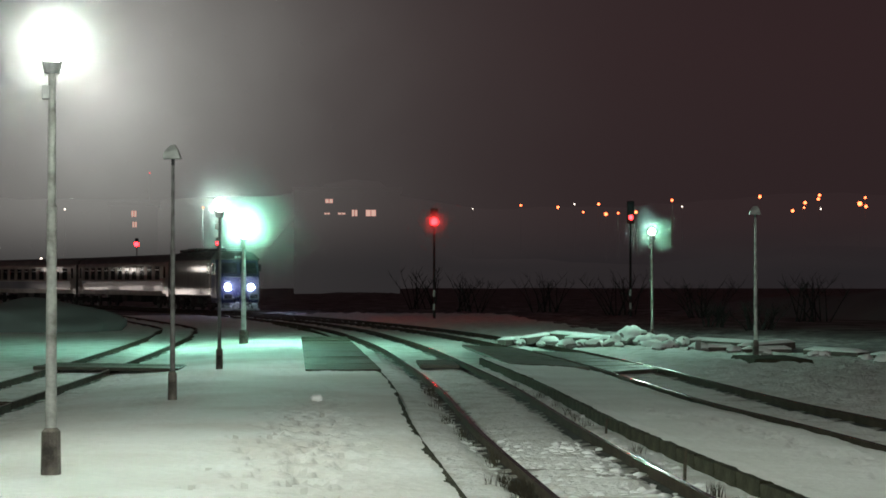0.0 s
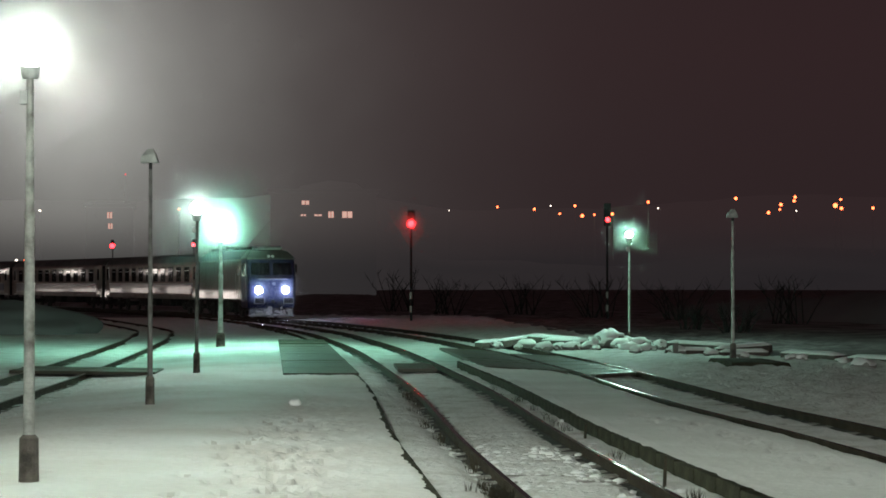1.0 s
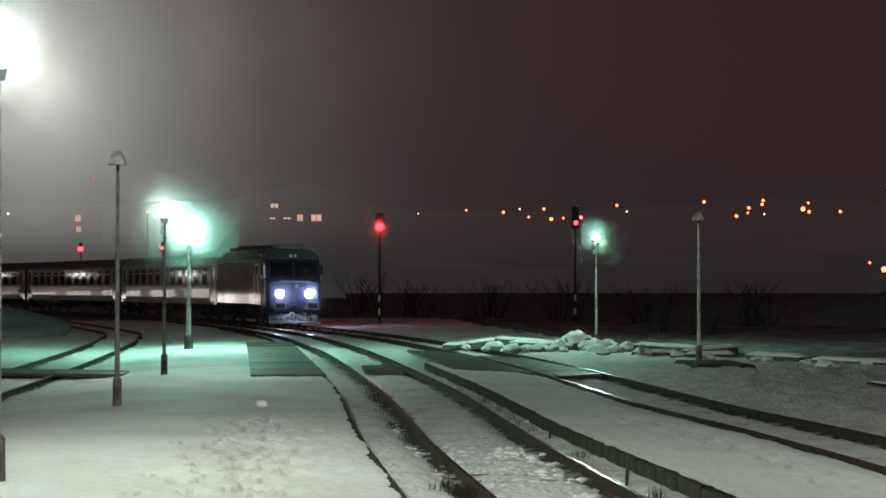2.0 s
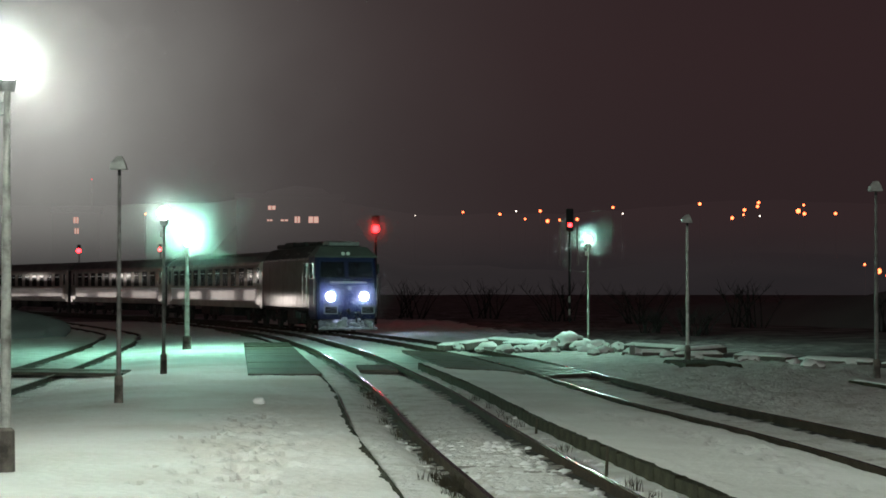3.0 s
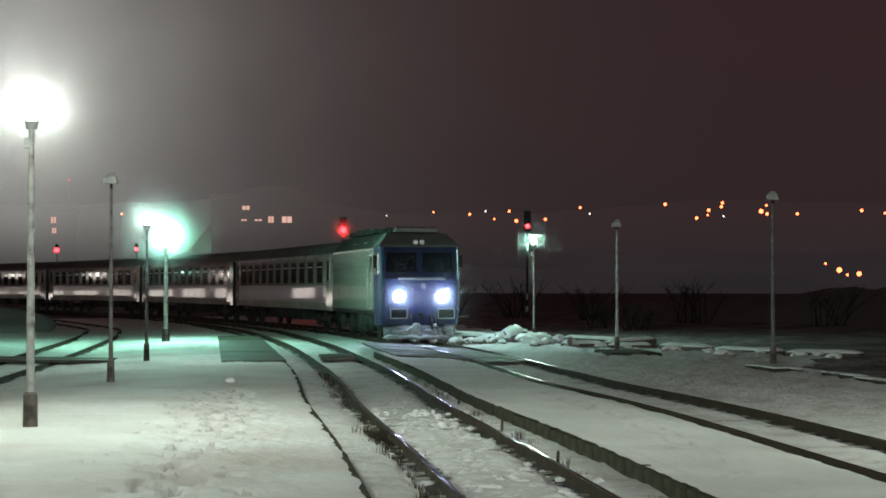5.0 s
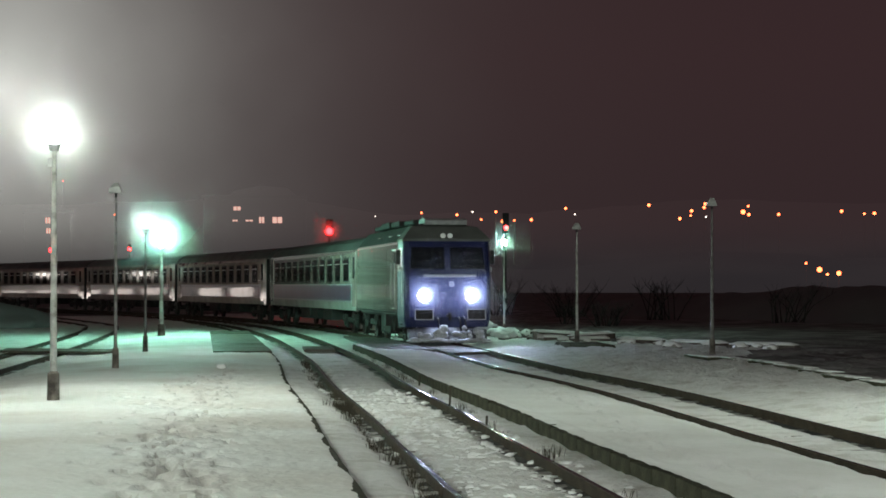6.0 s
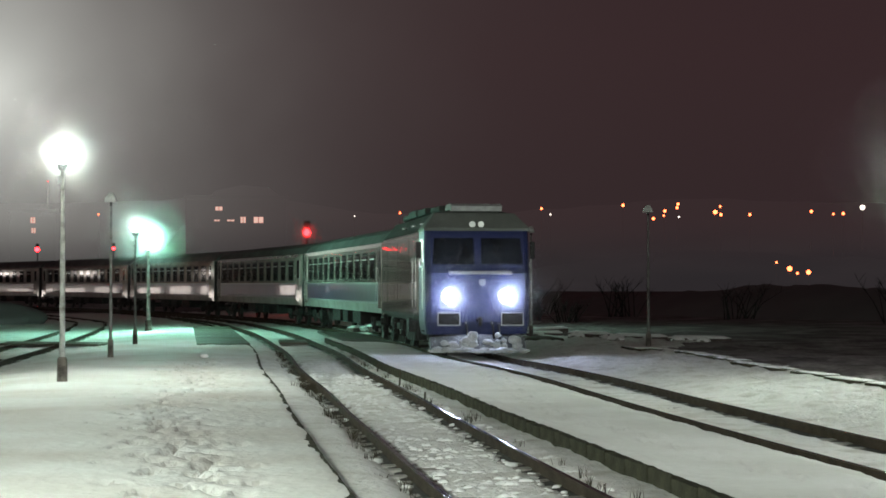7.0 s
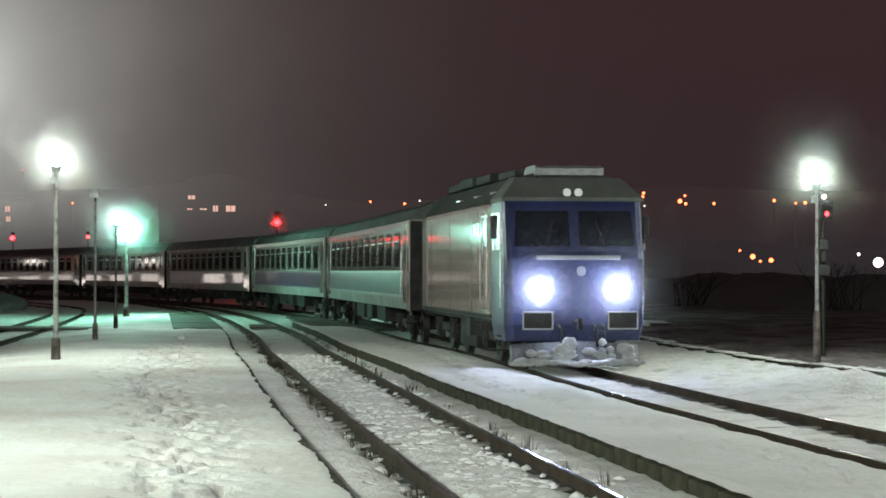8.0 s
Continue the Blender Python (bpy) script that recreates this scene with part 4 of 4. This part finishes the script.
part("roof", box(bmesh.new(), (0, 2.0, 3.1), (17.8, 4.8, 0.2), 0.03), ROOFING, shed)
for k in range(5):
    pane_backing = part("pane_backing", box(bmesh.new(), (-6.6 + k * 3.3, -0.05, 0.95), (2.4, 0.10, 1.2), 0.02), FRAME, shed)
    part("pane", box(bmesh.new(), (-6.6 + k * 3.3, -0.12, 0.95), (2.2, 0.04, 1.0)), REFLECTION_GLOW, pane_backing, "pane glowing for the coach reflections")
    for dx in (-0.7, -0.1, 0.55):
        part("glazing_bar", box(bmesh.new(), (-6.6 + k * 3.3 + dx, -0.16, 0.95), (0.08, 0.05, 1.0)), ROOFING, pane_backing)

# ---------------------------------------------------------------- the train
BLUE = mat("deep_blue_paint", (0.0075, 0.0125, 0.060), 0.45, scale=1.5, vary=0.12, fine=25.0, coat=0.05, spec=0.3)
SILVER = mat("dusty_silver_side_paint", (0.29, 0.25, 0.23), 0.06, 0.0, scale=1.6, vary=0.16, bump=0.05, fine=4.0, coat=0.0, spec=0.4, relief=0.02)
ROOF_GREY = mat("grimy_roof_paint", (0.045, 0.048, 0.045), 0.75, spec=0.15, scale=1.2, vary=0.4, bump=0.15, fine=14.0)
ROOF_PALE = mat("frosted_cab_roof", (0.13, 0.14, 0.13), 0.7, spec=0.2, scale=1.5, vary=0.25, bump=0.2, fine=18.0)
UNDER = mat("oily_underframe", (0.032, 0.030, 0.029), 0.8, scale=3.0, vary=0.5, bump=0.3, spec=0.2)
CREAM = mat("pale_coach_paint", (0.30, 0.26, 0.235), 0.09, scale=1.0, vary=0.2, bump=0.04, fine=4.0, relief=0.02)
COACH_BLUE = mat("dark_blue_coach_band", (0.045, 0.05, 0.10), 0.3, scale=1.0, vary=0.3, fine=15.0, coat=0.3)
COACH_GREY = mat("grimy_grey_coach_skirt", (0.27, 0.26, 0.24), 0.5, scale=1.0, vary=0.35, fine=15.0)
COACH_ROOF = mat("snowy_coach_roof", (0.11, 0.115, 0.11), 0.75, spec=0.2, scale=0.7, vary=0.3, bump=0.15, fine=10.0)
GLASS = mat("dark_train_glass", (0.012, 0.014, 0.018), 0.07, scale=3.0, vary=0.2, spec=0.4)
HEADLIGHT = glow("headlight_lens", (0.60, 0.69, 1.0), 260.0)
SMALL_LIGHT = mat("unlit_lamp_lens", (0.75, 0.78, 0.75), 0.3, scale=9.0, vary=0.1)
WHEEL_STEEL = mat("wheel_steel", (0.035, 0.032, 0.030), 0.6, 0.3, scale=4.0, vary=0.4)
CHROME = mat("bright_rail_steel", (0.7, 0.7, 0.7), 0.25, 0.9, scale=4.0, vary=0.1)
MARK = mat("pale_lettering", (0.20, 0.20, 0.21), 0.4, scale=4.0, vary=0.1)

PLOUGH = mat("frosted_plough_steel", (0.12, 0.125, 0.13), 0.6, scale=3.0, vary=0.6, bump=0.4, fine=22.0)

# pale flecks that imitate the headlight halo
HEADLIGHT_HALO = mat("headlight_halo_flecks", (0.62, 0.64, 0.68), 0.9, scale=3.0, vary=0.05, spec=0.1)

WHEELS = []


def wheelset(parent, y, r, spin):
    """An axle with two flanged wheels; the wheels are one turning part."""
    bm = bmesh.new()
    rod(bm, (-0.95, 0, 0), (0.95, 0, 0), 0.08, None, 10)
    for s in (-1, 1):
        rod(bm, (s * 0.69, 0, 0), (s * 0.82, 0, 0), r, r * 0.98, 28)
        rod(bm, (s * 0.66, 0, 0), (s * 0.69, 0, 0), r + 0.03, r + 0.03, 28)
        rod(bm, (s * 0.82, 0, 0), (s * 0.86, 0, 0), r * 0.35, r * 0.3, 14)
    for s in (-1, 1):
        for k in range(4):
            a = k * math.pi / 2
            box(bm, (s * 0.835, math.cos(a) * r * 0.6, math.sin(a) * r * 0.6), (0.02, 0.10, 0.10), 0.0)
    w = part("wheelset", bm, WHEEL_STEEL, parent, "steel wheelset")
    w.location = (0, y, r)
    if spin:
        WHEELS.append((w, y, r))
    return w


def bogie(parent, y, axles, length, r, spin):
    b = part("bogie", bmesh.new(), UNDER, parent, "dark oily bogie frame")
    bm = bmesh.new()
    for s in (-1, 1):
        box(bm, (s * 1.06, y, r + 0.10), (0.12, length, 0.22), 0.03)
        box(bm, (s * 1.07, y - length * 0.36, r - 0.06), (0.14, 0.34, 0.30), 0.04)
        box(bm, (s * 1.07, y + length * 0.36, r - 0.06), (0.14, 0.34, 0.30), 0.04)
        for a in axles:
            box(bm, (s * 1.12, y + a, r), (0.16, 0.30, 0.30), 0.05)
            rod(bm, (s * 1.12, y + a - 0.3, r + 0.02), (s * 1.12, y + a - 0.3, r + 0.34), 0.09, 0.09, 10)
            rod(bm, (s * 1.12, y + a + 0.3, r + 0.02), (s * 1.12, y + a + 0.3, r + 0.34), 0.09, 0.09, 10)
    box(bm, (0, y, r + 0.1), (2.0, 0.4, 0.25), 0.04)
    bm.to_mesh(b.data)
    bm.free()
    for a in axles:
        wheelset(parent, y + a, r, spin)


def panel_box(name, parent, c, s, material, label="", bevel=0.02):
    return part(name, box(bmesh.new(), c, s, bevel), material, parent, label)


def locomotive():
    """Origin under the front face at rail height; the body runs back along +y."""
    L = 13.4
    e = thing("locomotive", "blue and silver diesel locomotive with glaring headlights and caked snow", "locomotive", "vehicles of the train")
    # silver sides and their body
    bm = bmesh.new()
    sec = [(-1.42, 1.02), (1.42, 1.02), (1.46, 1.12), (1.46, 3.40), (1.40, 3.50), (-1.40, 3.50), (-1.46, 3.40), (-1.46, 1.12)]
    loft(bm, [[(x, y, z) for x, z in sec] for y in (1.62, 5, 9, L - 0.35)])
    part("body", bm, SILVER, e, "glossy silver body sides")
    # roof: sloped flanks and a flat crown
    bm = bmesh.new()
    sec = [(-1.42, 3.50), (1.42, 3.50), (1.00, 4.02), (0.55, 4.12), (-0.55, 4.12), (-1.00, 4.02)]
    loft(bm, [[(x, y, z) for x, z in sec] for y in (1.30, 5, 9, L - 0.4)])
    part("roof", bm, ROOF_GREY, e, "dark grimy sloped roof")
    for y, w, h in ((3.9, 1.5, 0.16), (6.6, 1.7, 0.2), (9.2, 1.7, 0.24), (11.6, 1.6, 0.18)):
        panel_box("roof_hatch", e, (0, y, 4.12 + h / 2), (w, 2.1, h), ROOF_GREY, "", 0.05)
    for s in (-1, 1):
        for y in (2.2, 4.5, 7.2):
            panel_box("lifting_lug", e, (s * 1.30, y, 3.72), (0.10, 0.55, 0.04), CHROME, "bright roof edge rail", 0.01)
    # cab shell, blue; slightly raked front
    bm = bmesh.new()
    prof = [(0.10, 0.62), (0.02, 0.95), (0.0, 2.30), (0.06, 2.45), (0.26, 3.36), (0.30, 3.50)]
    rings = []
    for y, z in prof:
        w = 1.46 if z > 0.9 else 1.40
        c = 0.16
        rings.append([(-w, 1.64, z), (-w, y + c, z), (-w + 0.05, y + 0.05, z), (-w + c, y, z), (w - c, y, z), (w - 0.05, y + 0.05, z), (w, y + c, z), (w, 1.64, z)])
    loft(bm, rings)
    part("cab", bm, BLUE, e, "deep blue cab front", False)
    # pale sloped cab roof
    bm = bmesh.new()
    loft(bm, [[(-1.48, 0.22, 3.48), (1.48, 0.22, 3.48), (1.48, 1.7, 3.48), (-1.48, 1.7, 3.48)],
              [(-1.47, 0.24, 3.56), (1.47, 0.24, 3.56), (1.47, 1.7, 3.56), (-1.47, 1.7, 3.56)],
              [(-1.12, 0.74, 3.98), (1.12, 0.74, 3.98), (1.06, 1.7, 4.04), (-1.06, 1.7, 4.04)]])
    part("cab_roof", bm, ROOF_PALE, e, "frosted pale cab roof")
    ac = panel_box("roof_unit", e, (0.10, 1.75, 4.10), (1.35, 1.3, 0.22), ROOF_GREY, "", 0.05)
    bm = bmesh.new()
    ringz = []
    for i in range(7):
        x = -0.62 + i * 0.24
        k = 0.03 * noise.noise(Vector((x * 4, 1, 1)))
        ringz.append([(x, 1.04, 4.06), (x, 1.02, 4.20 + k), (x, 1.25, 4.27 + k), (x, 2.2, 4.27 + k), (x, 2.42, 4.18), (x, 2.42, 4.06)])
    loft(bm, ringz)
    part("snow_cap", bm, ICE, ac, "snow caked on the roof unit")
    for x in (-0.12, 0.12):
        bm = bmesh.new()
        rod(bm, (x, 0.42, 3.66), (x, 0.27, 3.66), 0.085, 0.085, 18)
        part("upper_light", bm, SMALL_LIGHT, e, "small round unlit upper lamp")
    # windscreens, following the rake of the front
    for s in (-1, 1):
        def fy(z):
            return 0.06 + (z - 2.45) / (3.36 - 2.45) * 0.20
        x0, x1 = s * 0.10, s * 1.26
        bm = bmesh.new()
        loft(bm, [[(x0, fy(2.55) - 0.012, 2.55), (x1, fy(2.55) - 0.012, 2.55), (x1, fy(2.55) + 0.03, 2.55), (x0, fy(2.55) + 0.03, 2.55)],
                  [(x0, fy(3.28) - 0.012, 3.28), (x1 - s * 0.06, fy(3.28) - 0.012, 3.28), (x1 - s * 0.06, fy(3.28) + 0.03, 3.28), (x0, fy(3.28) + 0.03, 3.28)]])
        wsn = part("windscreen", bm, GLASS, e, "dark raked windscreen pane")
        bm = bmesh.new()
        rod(bm, (s * 0.62, fy(2.5) - 0.03, 2.50), (s * 0.45, fy(3.1) - 0.03, 3.10), 0.012, 0.010, 6)
        part("wiper", bm, BLACK, wsn)
        panel_box("blind", wsn, (s * 0.98, 0.30, 2.92), (0.14, 0.03, 0.55), MARK, "pale strip behind the glass", 0.005)
        # headlights in dark housings
        hl = part("headlight_housing", rod(bmesh.new(), (s * 0.80, 0.04, 1.67), (s * 0.80, -0.035, 1.67), 0.26, 0.25, 24), BLACK, e, "round headlight housing")
        part("headlight", ball(bmesh.new(), (s * 0.80, -0.03, 1.67), 0.20, (1, 0.55, 1), 3), HEADLIGHT, hl, "glaring white headlight lens")
        # buffers with rectangular heads
        bf = part("buffer", rod(bmesh.new(), (s * 0.875, 0.10, 1.05), (s * 0.875, -0.42, 1.05), 0.12, 0.10, 16), UNDER, e, "buffer with a rectangular frosted head")
        panel_box("buffer_head", bf, (s * 0.875, -0.46, 1.05), (0.62, 0.05, 0.36), UNDER, "dark buffer plate", 0.03)
        fr = bmesh.new()
        for dz in (-0.17, 0.17):
            box(fr, (s * 0.875, -0.485, 1.05 + dz), (0.62, 0.03, 0.03), 0.008)
        for dx in (-0.30, 0.30):
            box(fr, (s * 0.875 + dx, -0.485, 1.05), (0.03, 0.03, 0.34), 0.008)
        part("frost_rim", fr, ICE, bf, "rim of frost")
        # handrails on the cab corners
        part("handrail", rod(bmesh.new(), (s * 1.50, 0.32, 1.30), (s * 1.50, 0.32, 2.45), 0.018, None, 8), CHROME, e, "bright vertical handrail")
        part("mirror", box(bmesh.new(), (s * 1.60, 0.55, 2.95), (0.14, 0.10, 0.48), 0.03), BLACK, e, "black driving mirror")
        part("side_lamp", box(bmesh.new(), (s * 1.50, 0.30, 2.55), (0.06, 0.08, 0.14), 0.015), MARK, e)
        # cab side window, cab door, side louvres and sill line
        cw = panel_box("cab_window", e, (s * 1.462, 0.98, 2.86), (0.03, 0.70, 0.66), GLASS, "dark cab side window", 0.01)
        fr = bmesh.new()
        for dz in (-0.36, 0.36):
            box(fr, (s * 1.47, 0.98, 2.86 + dz), (0.05, 0.80, 0.05), 0.01)
        for dy in (-0.38, 0.38):
            box(fr, (s * 1.47, 0.98 + dy, 2.86), (0.05, 0.05, 0.72), 0.01)
        part("window_frame", fr, CHROME, cw, "bright window frame")
        dr = panel_box("cab_door", e, (s * 1.465, 2.30, 2.22), (0.03, 0.72, 2.05), SILVER, "recessed side door", 0.01)
        panel_box("door_window", dr, (s * 1.485, 2.30, 2.85), (0.02, 0.46, 0.56), GLASS, "", 0.01)
        for dy in (-0.44, 0.44):
            part("grab_rail", rod(bmesh.new(), (s * 1.53, 2.30 + dy, 1.35), (s * 1.53, 2.30 + dy, 2.75), 0.016, None, 8), CHROME, dr)
        for z in (3.22, 1.22):
            panel_box("door_trim", dr, (s * 1.49, 2.30, z), (0.05, 0.86, 0.05), CHROME, "", 0.01)
        for k in range(3):
            y = 4.4 + k * 3.4
            panel_box("panel_joint", e, (s * 1.4615, y, 2.2), (0.008, 0.012, 2.2), ROOF_GREY, "fine body panel joint", 0.0)
        panel_box("lower_rail", e, (s * 1.45, 7.3, 1.08), (0.07, 11.2, 0.09), UNDER, "", 0.01)
        for k in range(3):
            panel_box("cab_step", e, (s * 1.33, 0.95, 0.42 + k * 0.28), (0.22, 0.5, 0.04), UNDER, "", 0.01)
    panel_box("light_bar", e, (0.05, -0.045, 2.32), (1.75, 0.06, 0.09), MARK, "pale grab bar across the nose", 0.02)
    em = bmesh.new()
    rod(em, (0.12, -0.002, 2.05), (0.12, -0.03, 2.05), 0.10, 0.09, 20)
    part("emblem", em, MARK, e, "plain round emblem")
    # plough and coupling, caked with snow
    bm = bmesh.new()
    loft(bm, [[(-1.32, 0.15, 0.55), (-1.32, -0.12, 0.12), (-1.32, 0.2, 0.10), (-1.32, 0.35, 0.5)], [(0, -0.10, 0.62), (0, -0.48, 0.12), (0, -0.1, 0.10), (0, 0.3, 0.6)],
              [(1.32, 0.15, 0.55), (1.32, -0.12, 0.12), (1.32, 0.2, 0.10), (1.32, 0.35, 0.5)]])
    pl = part("snow_plough", bm, PLOUGH, e, "low plough blade caked with frost")
    bm = bmesh.new()
    rr = random.Random(4)
    for k in range(34):
        x = -1.28 + k * 0.0776
        yy = -0.14 - 0.34 * (1 - abs(x) / 1.32)
        ball(bm, (x, yy + 0.04, 0.17 + rr.uniform(-0.02, 0.05)), rr.uniform(0.07, 0.10), (1.9, 0.6, rr.uniform(0.5, 0.9)), 2, 0.3, k)
    for k in range(12):
        ball(bm, (-0.28 + rr.uniform(-0.12, 0.12), -0.30, 0.22 + k * 0.035), rr.uniform(0.09, 0.13), (1.3, 0.35, 0.9), 2, 0.3, k + 40)
        ball(bm, (0.70 + rr.uniform(-0.38, 0.38), -0.22, 0.34 + rr.uniform(-0.06, 0.26)), rr.uniform(0.07, 0.12), (1.2, 0.35, 1.0), 2, 0.35, k + 70)
        ball(bm, (rr.uniform(-1.0, 0.4), -0.24, 0.32 + rr.uniform(-0.06, 0.12)), rr.uniform(0.06, 0.10), (1.6, 0.4, 0.8), 2, 0.35, k + 90)
    tagged(part("caked_snow", bm, ICE, pl, "snow caked on the plough", True), kind="stuff")
    bm = bmesh.new()
    rod(bm, (0, 0.1, 1.02), (0, -0.38, 1.02), 0.06, 0.05, 10)
    box(bm, (0, -0.42, 0.98), (0.10, 0.12, 0.26), 0.03)
    part("coupling", bm, UNDER, e, "screw coupling")
    for x in (-0.35, 0.38, 0.55):
        bm = bmesh.new()
        rod(bm, (x, 0.05, 0.95), (x, -0.18, 0.88), 0.03, 0.03, 8)
        rod(bm, (x, -0.17, 0.89), (x + 0.03, -0.2, 0.50), 0.028, 0.028, 8)
        part("brake_hose", bm, UNDER, e, "hanging brake hose")
    # flecks added round each headlight to imitate its halo, moving with the nose
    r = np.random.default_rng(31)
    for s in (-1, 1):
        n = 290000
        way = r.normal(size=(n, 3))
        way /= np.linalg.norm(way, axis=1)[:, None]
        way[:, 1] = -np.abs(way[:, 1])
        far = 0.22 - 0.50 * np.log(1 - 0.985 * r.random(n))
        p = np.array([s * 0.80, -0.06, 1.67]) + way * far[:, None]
        flecks_at(p, 0.00150, r, "", HEADLIGHT_HALO).parent = e
    # underframe
    panel_box("fuel_tank", e, (0, 6.9, 0.62), (2.3, 2.6, 0.72), UNDER, "dark fuel tank", 0.1)
    panel_box("battery_box", e, (-1.25, 5.3, 0.78), (0.3, 0.55, 0.42), ROOF_GREY, "pale equipment box", 0.02)
    panel_box("underframe", e, (0, 7.0, 1.0), (2.6, 12.0, 0.16), UNDER, "", 0.02)
    bogie(e, 3.1, (-1.3, 1.3), 3.6, 0.52, True)
    bogie(e, 10.6, (-1.3, 1.3), 3.6, 0.52, True)
    return e


def coach(spin=False):
    """A corridor coach, 26 m; the front end at the origin, running back along +y."""
    L = 26.0
    e = thing("passenger_coach", "pale railway coach with a dark blue band and dark windows", "railway coach", "vehicles of the train")

    def tube(name, sec, material, label, y0=0.25, y1=L - 0.25):
        bm = bmesh.new()
        loft(bm, [[(x, y, z) for x, z in sec] for y in (y0, y1)])
        return part(name, bm, material, e, label)
    tube("lower_body", [(-1.36, 0.98), (1.36, 0.98), (1.42, 1.34), (-1.42, 1.34)], COACH_GREY, "grimy grey skirt")
    tube("band", [(-1.42, 1.34), (1.42, 1.34), (1.43, 2.02), (-1.43, 2.02)], COACH_BLUE, "dark blue waist band")
    tube("upper_body", [(-1.43, 2.02), (1.43, 2.02), (1.42, 3.30), (1.34, 3.46), (-1.34, 3.46), (-1.42, 3.30)], CREAM, "pale window band")
    tube("roof", [(-1.35, 3.46), (1.35, 3.46), (1.12, 3.78), (0.6, 4.0), (0, 4.06), (-0.6, 4.0), (-1.12, 3.78)], COACH_ROOF, "dull snow-dusted arched roof", 0.2, L - 0.2)
    for z in (1.34, 2.03):
        for s in (-1, 1):
            panel_box("stripe", e, (s * 1.432, L / 2, z), (0.02, L - 0.6, 0.07), MARK, "thin pale stripe", 0.0)
    for s in (-1, 1):
        for k in range(11):
            y = 3.0 + k * (L - 6.0) / 10
            w = panel_box("window", e, (s * 1.415, y, 2.66), (0.05, 1.18, 0.98), UNDER, "dark window", 0.0)
            panel_box("pane", w, (s * 1.432, y, 2.64), (0.03, 1.06, 0.86), GLASS, "", 0.0)
            panel_box("transom", w, (s * 1.446, y, 2.90), (0.02, 1.06, 0.035), STEEL, "", 0.0)
        for y in (1.15, L - 1.15):
            d = panel_box("door", e, (s * 1.425, y, 2.25), (0.05, 0.78, 2.2), CREAM, "pale folding entrance door", 0.01)
            panel_box("door_window", d, (s * 1.452, y, 2.72), (0.02, 0.44, 0.86), GLASS, "", 0.0)
            part("grab_rail", rod(bmesh.new(), (s * 1.49, y + 0.46, 1.4), (s * 1.49, y + 0.46, 2.6), 0.016, None, 6), CHROME, d)
            panel_box("step", e, (s * 1.30, y, 0.62), (0.3, 0.7, 0.05), UNDER, "", 0.0)
    for y in (0.235, L - 0.235):
        panel_box("end_wall", e, (0, y, 2.2), (2.82, 0.04, 2.45), UNDER, "dark end wall", 0.0)
    for y in (0.47, L - 0.47):
        for s in (-1, 1):
            panel_box("end_pillar", e, (s * 1.428, y, 2.2), (0.04, 0.42, 2.5), CREAM, "pale end pillar", 0.0)
    for y in (0.08, L - 0.08):
        panel_box("gangway", e, (0, y, 2.25), (1.1, 0.36, 2.3), UNDER, "black rubber gangway bellows", 0.06)
    for s in (-1, 1):
        for y in (-0.15, L + 0.15):
            part("buffer", rod(bmesh.new(), (s * 0.875, y, 1.05), (s * 0.875, y + (0.45 if y < 1 else -0.45), 1.05), 0.22, 0.10, 14), UNDER, e)
    for y, w in ((9.0, 2.2), (12.4, 1.6), (15.2, 2.4)):
        panel_box("equipment_box", e, (0, y, 0.72), (2.4, w, 0.5), UNDER, "", 0.04)
    bogie(e, 3.4, (-1.25, 1.25), 3.2, 0.46, spin)
    bogie(e, L - 3.4, (-1.25, 1.25), 3.2, 0.46, spin)
    return e


loco = locomotive()
first = coach(True)
COACHES = [first] + [copy_thing(first, Matrix()) for k in range(8)]

# ---------------------------------------------------------------- motion of the train along its track
RUN_B = lengths(LINE_B)
FRONT = [(0, 199.3), (0.5, 191.8), (1, 184.6), (1.5, 177.8), (2, 171.2), (2.5, 164.7), (3, 158.3), (3.5, 151.9), (4, 145.9), (4.5, 138.8), (5, 132.6), (5.5, 126.9), (6, 120.6), (6.5, 112.3), (7, 103.7), (7.5, 94.5), (8, 84.7)]


def front_at(t):
    return float(np.interp(t, [f[0] for f in FRONT], [f[1] for f in FRONT]))


def on_track(s, a, b):
    """The pose of a vehicle whose front is s metres along the line and whose bogies sit a and b metres behind it."""
    p, q = at(LINE_B, s + a, RUN_B), at(LINE_B, s + b, RUN_B)
    d = (q - p) / np.linalg.norm(q - p)
    o = p - d * a
    return pose(o[0], o[1], 0.0, 0, 0, math.degrees(math.atan2(-d[0], d[1])))


def motions():
    times = [k * 0.5 for k in range(17)]
    walk(loco, [(t, on_track(front_at(t), 3.1, 10.6)) for t in times])
    for k, c in enumerate(COACHES):
        lag = 13.6 + k * 26.5
        walk(c, [(t, on_track(front_at(t) + lag, 3.4, 22.6)) for t in times])
    spin_times = [k / 30 for k in range(241)]
    for w, y, r in WHEELS:
        rows = []
        for t in spin_times:
            gone = FRONT[0][1] - front_at(t)
            rows.append((t, pose(0, y, r, math.degrees(gone / r) % 360.0, 0, 0)))
        walk(w, rows)


motions()
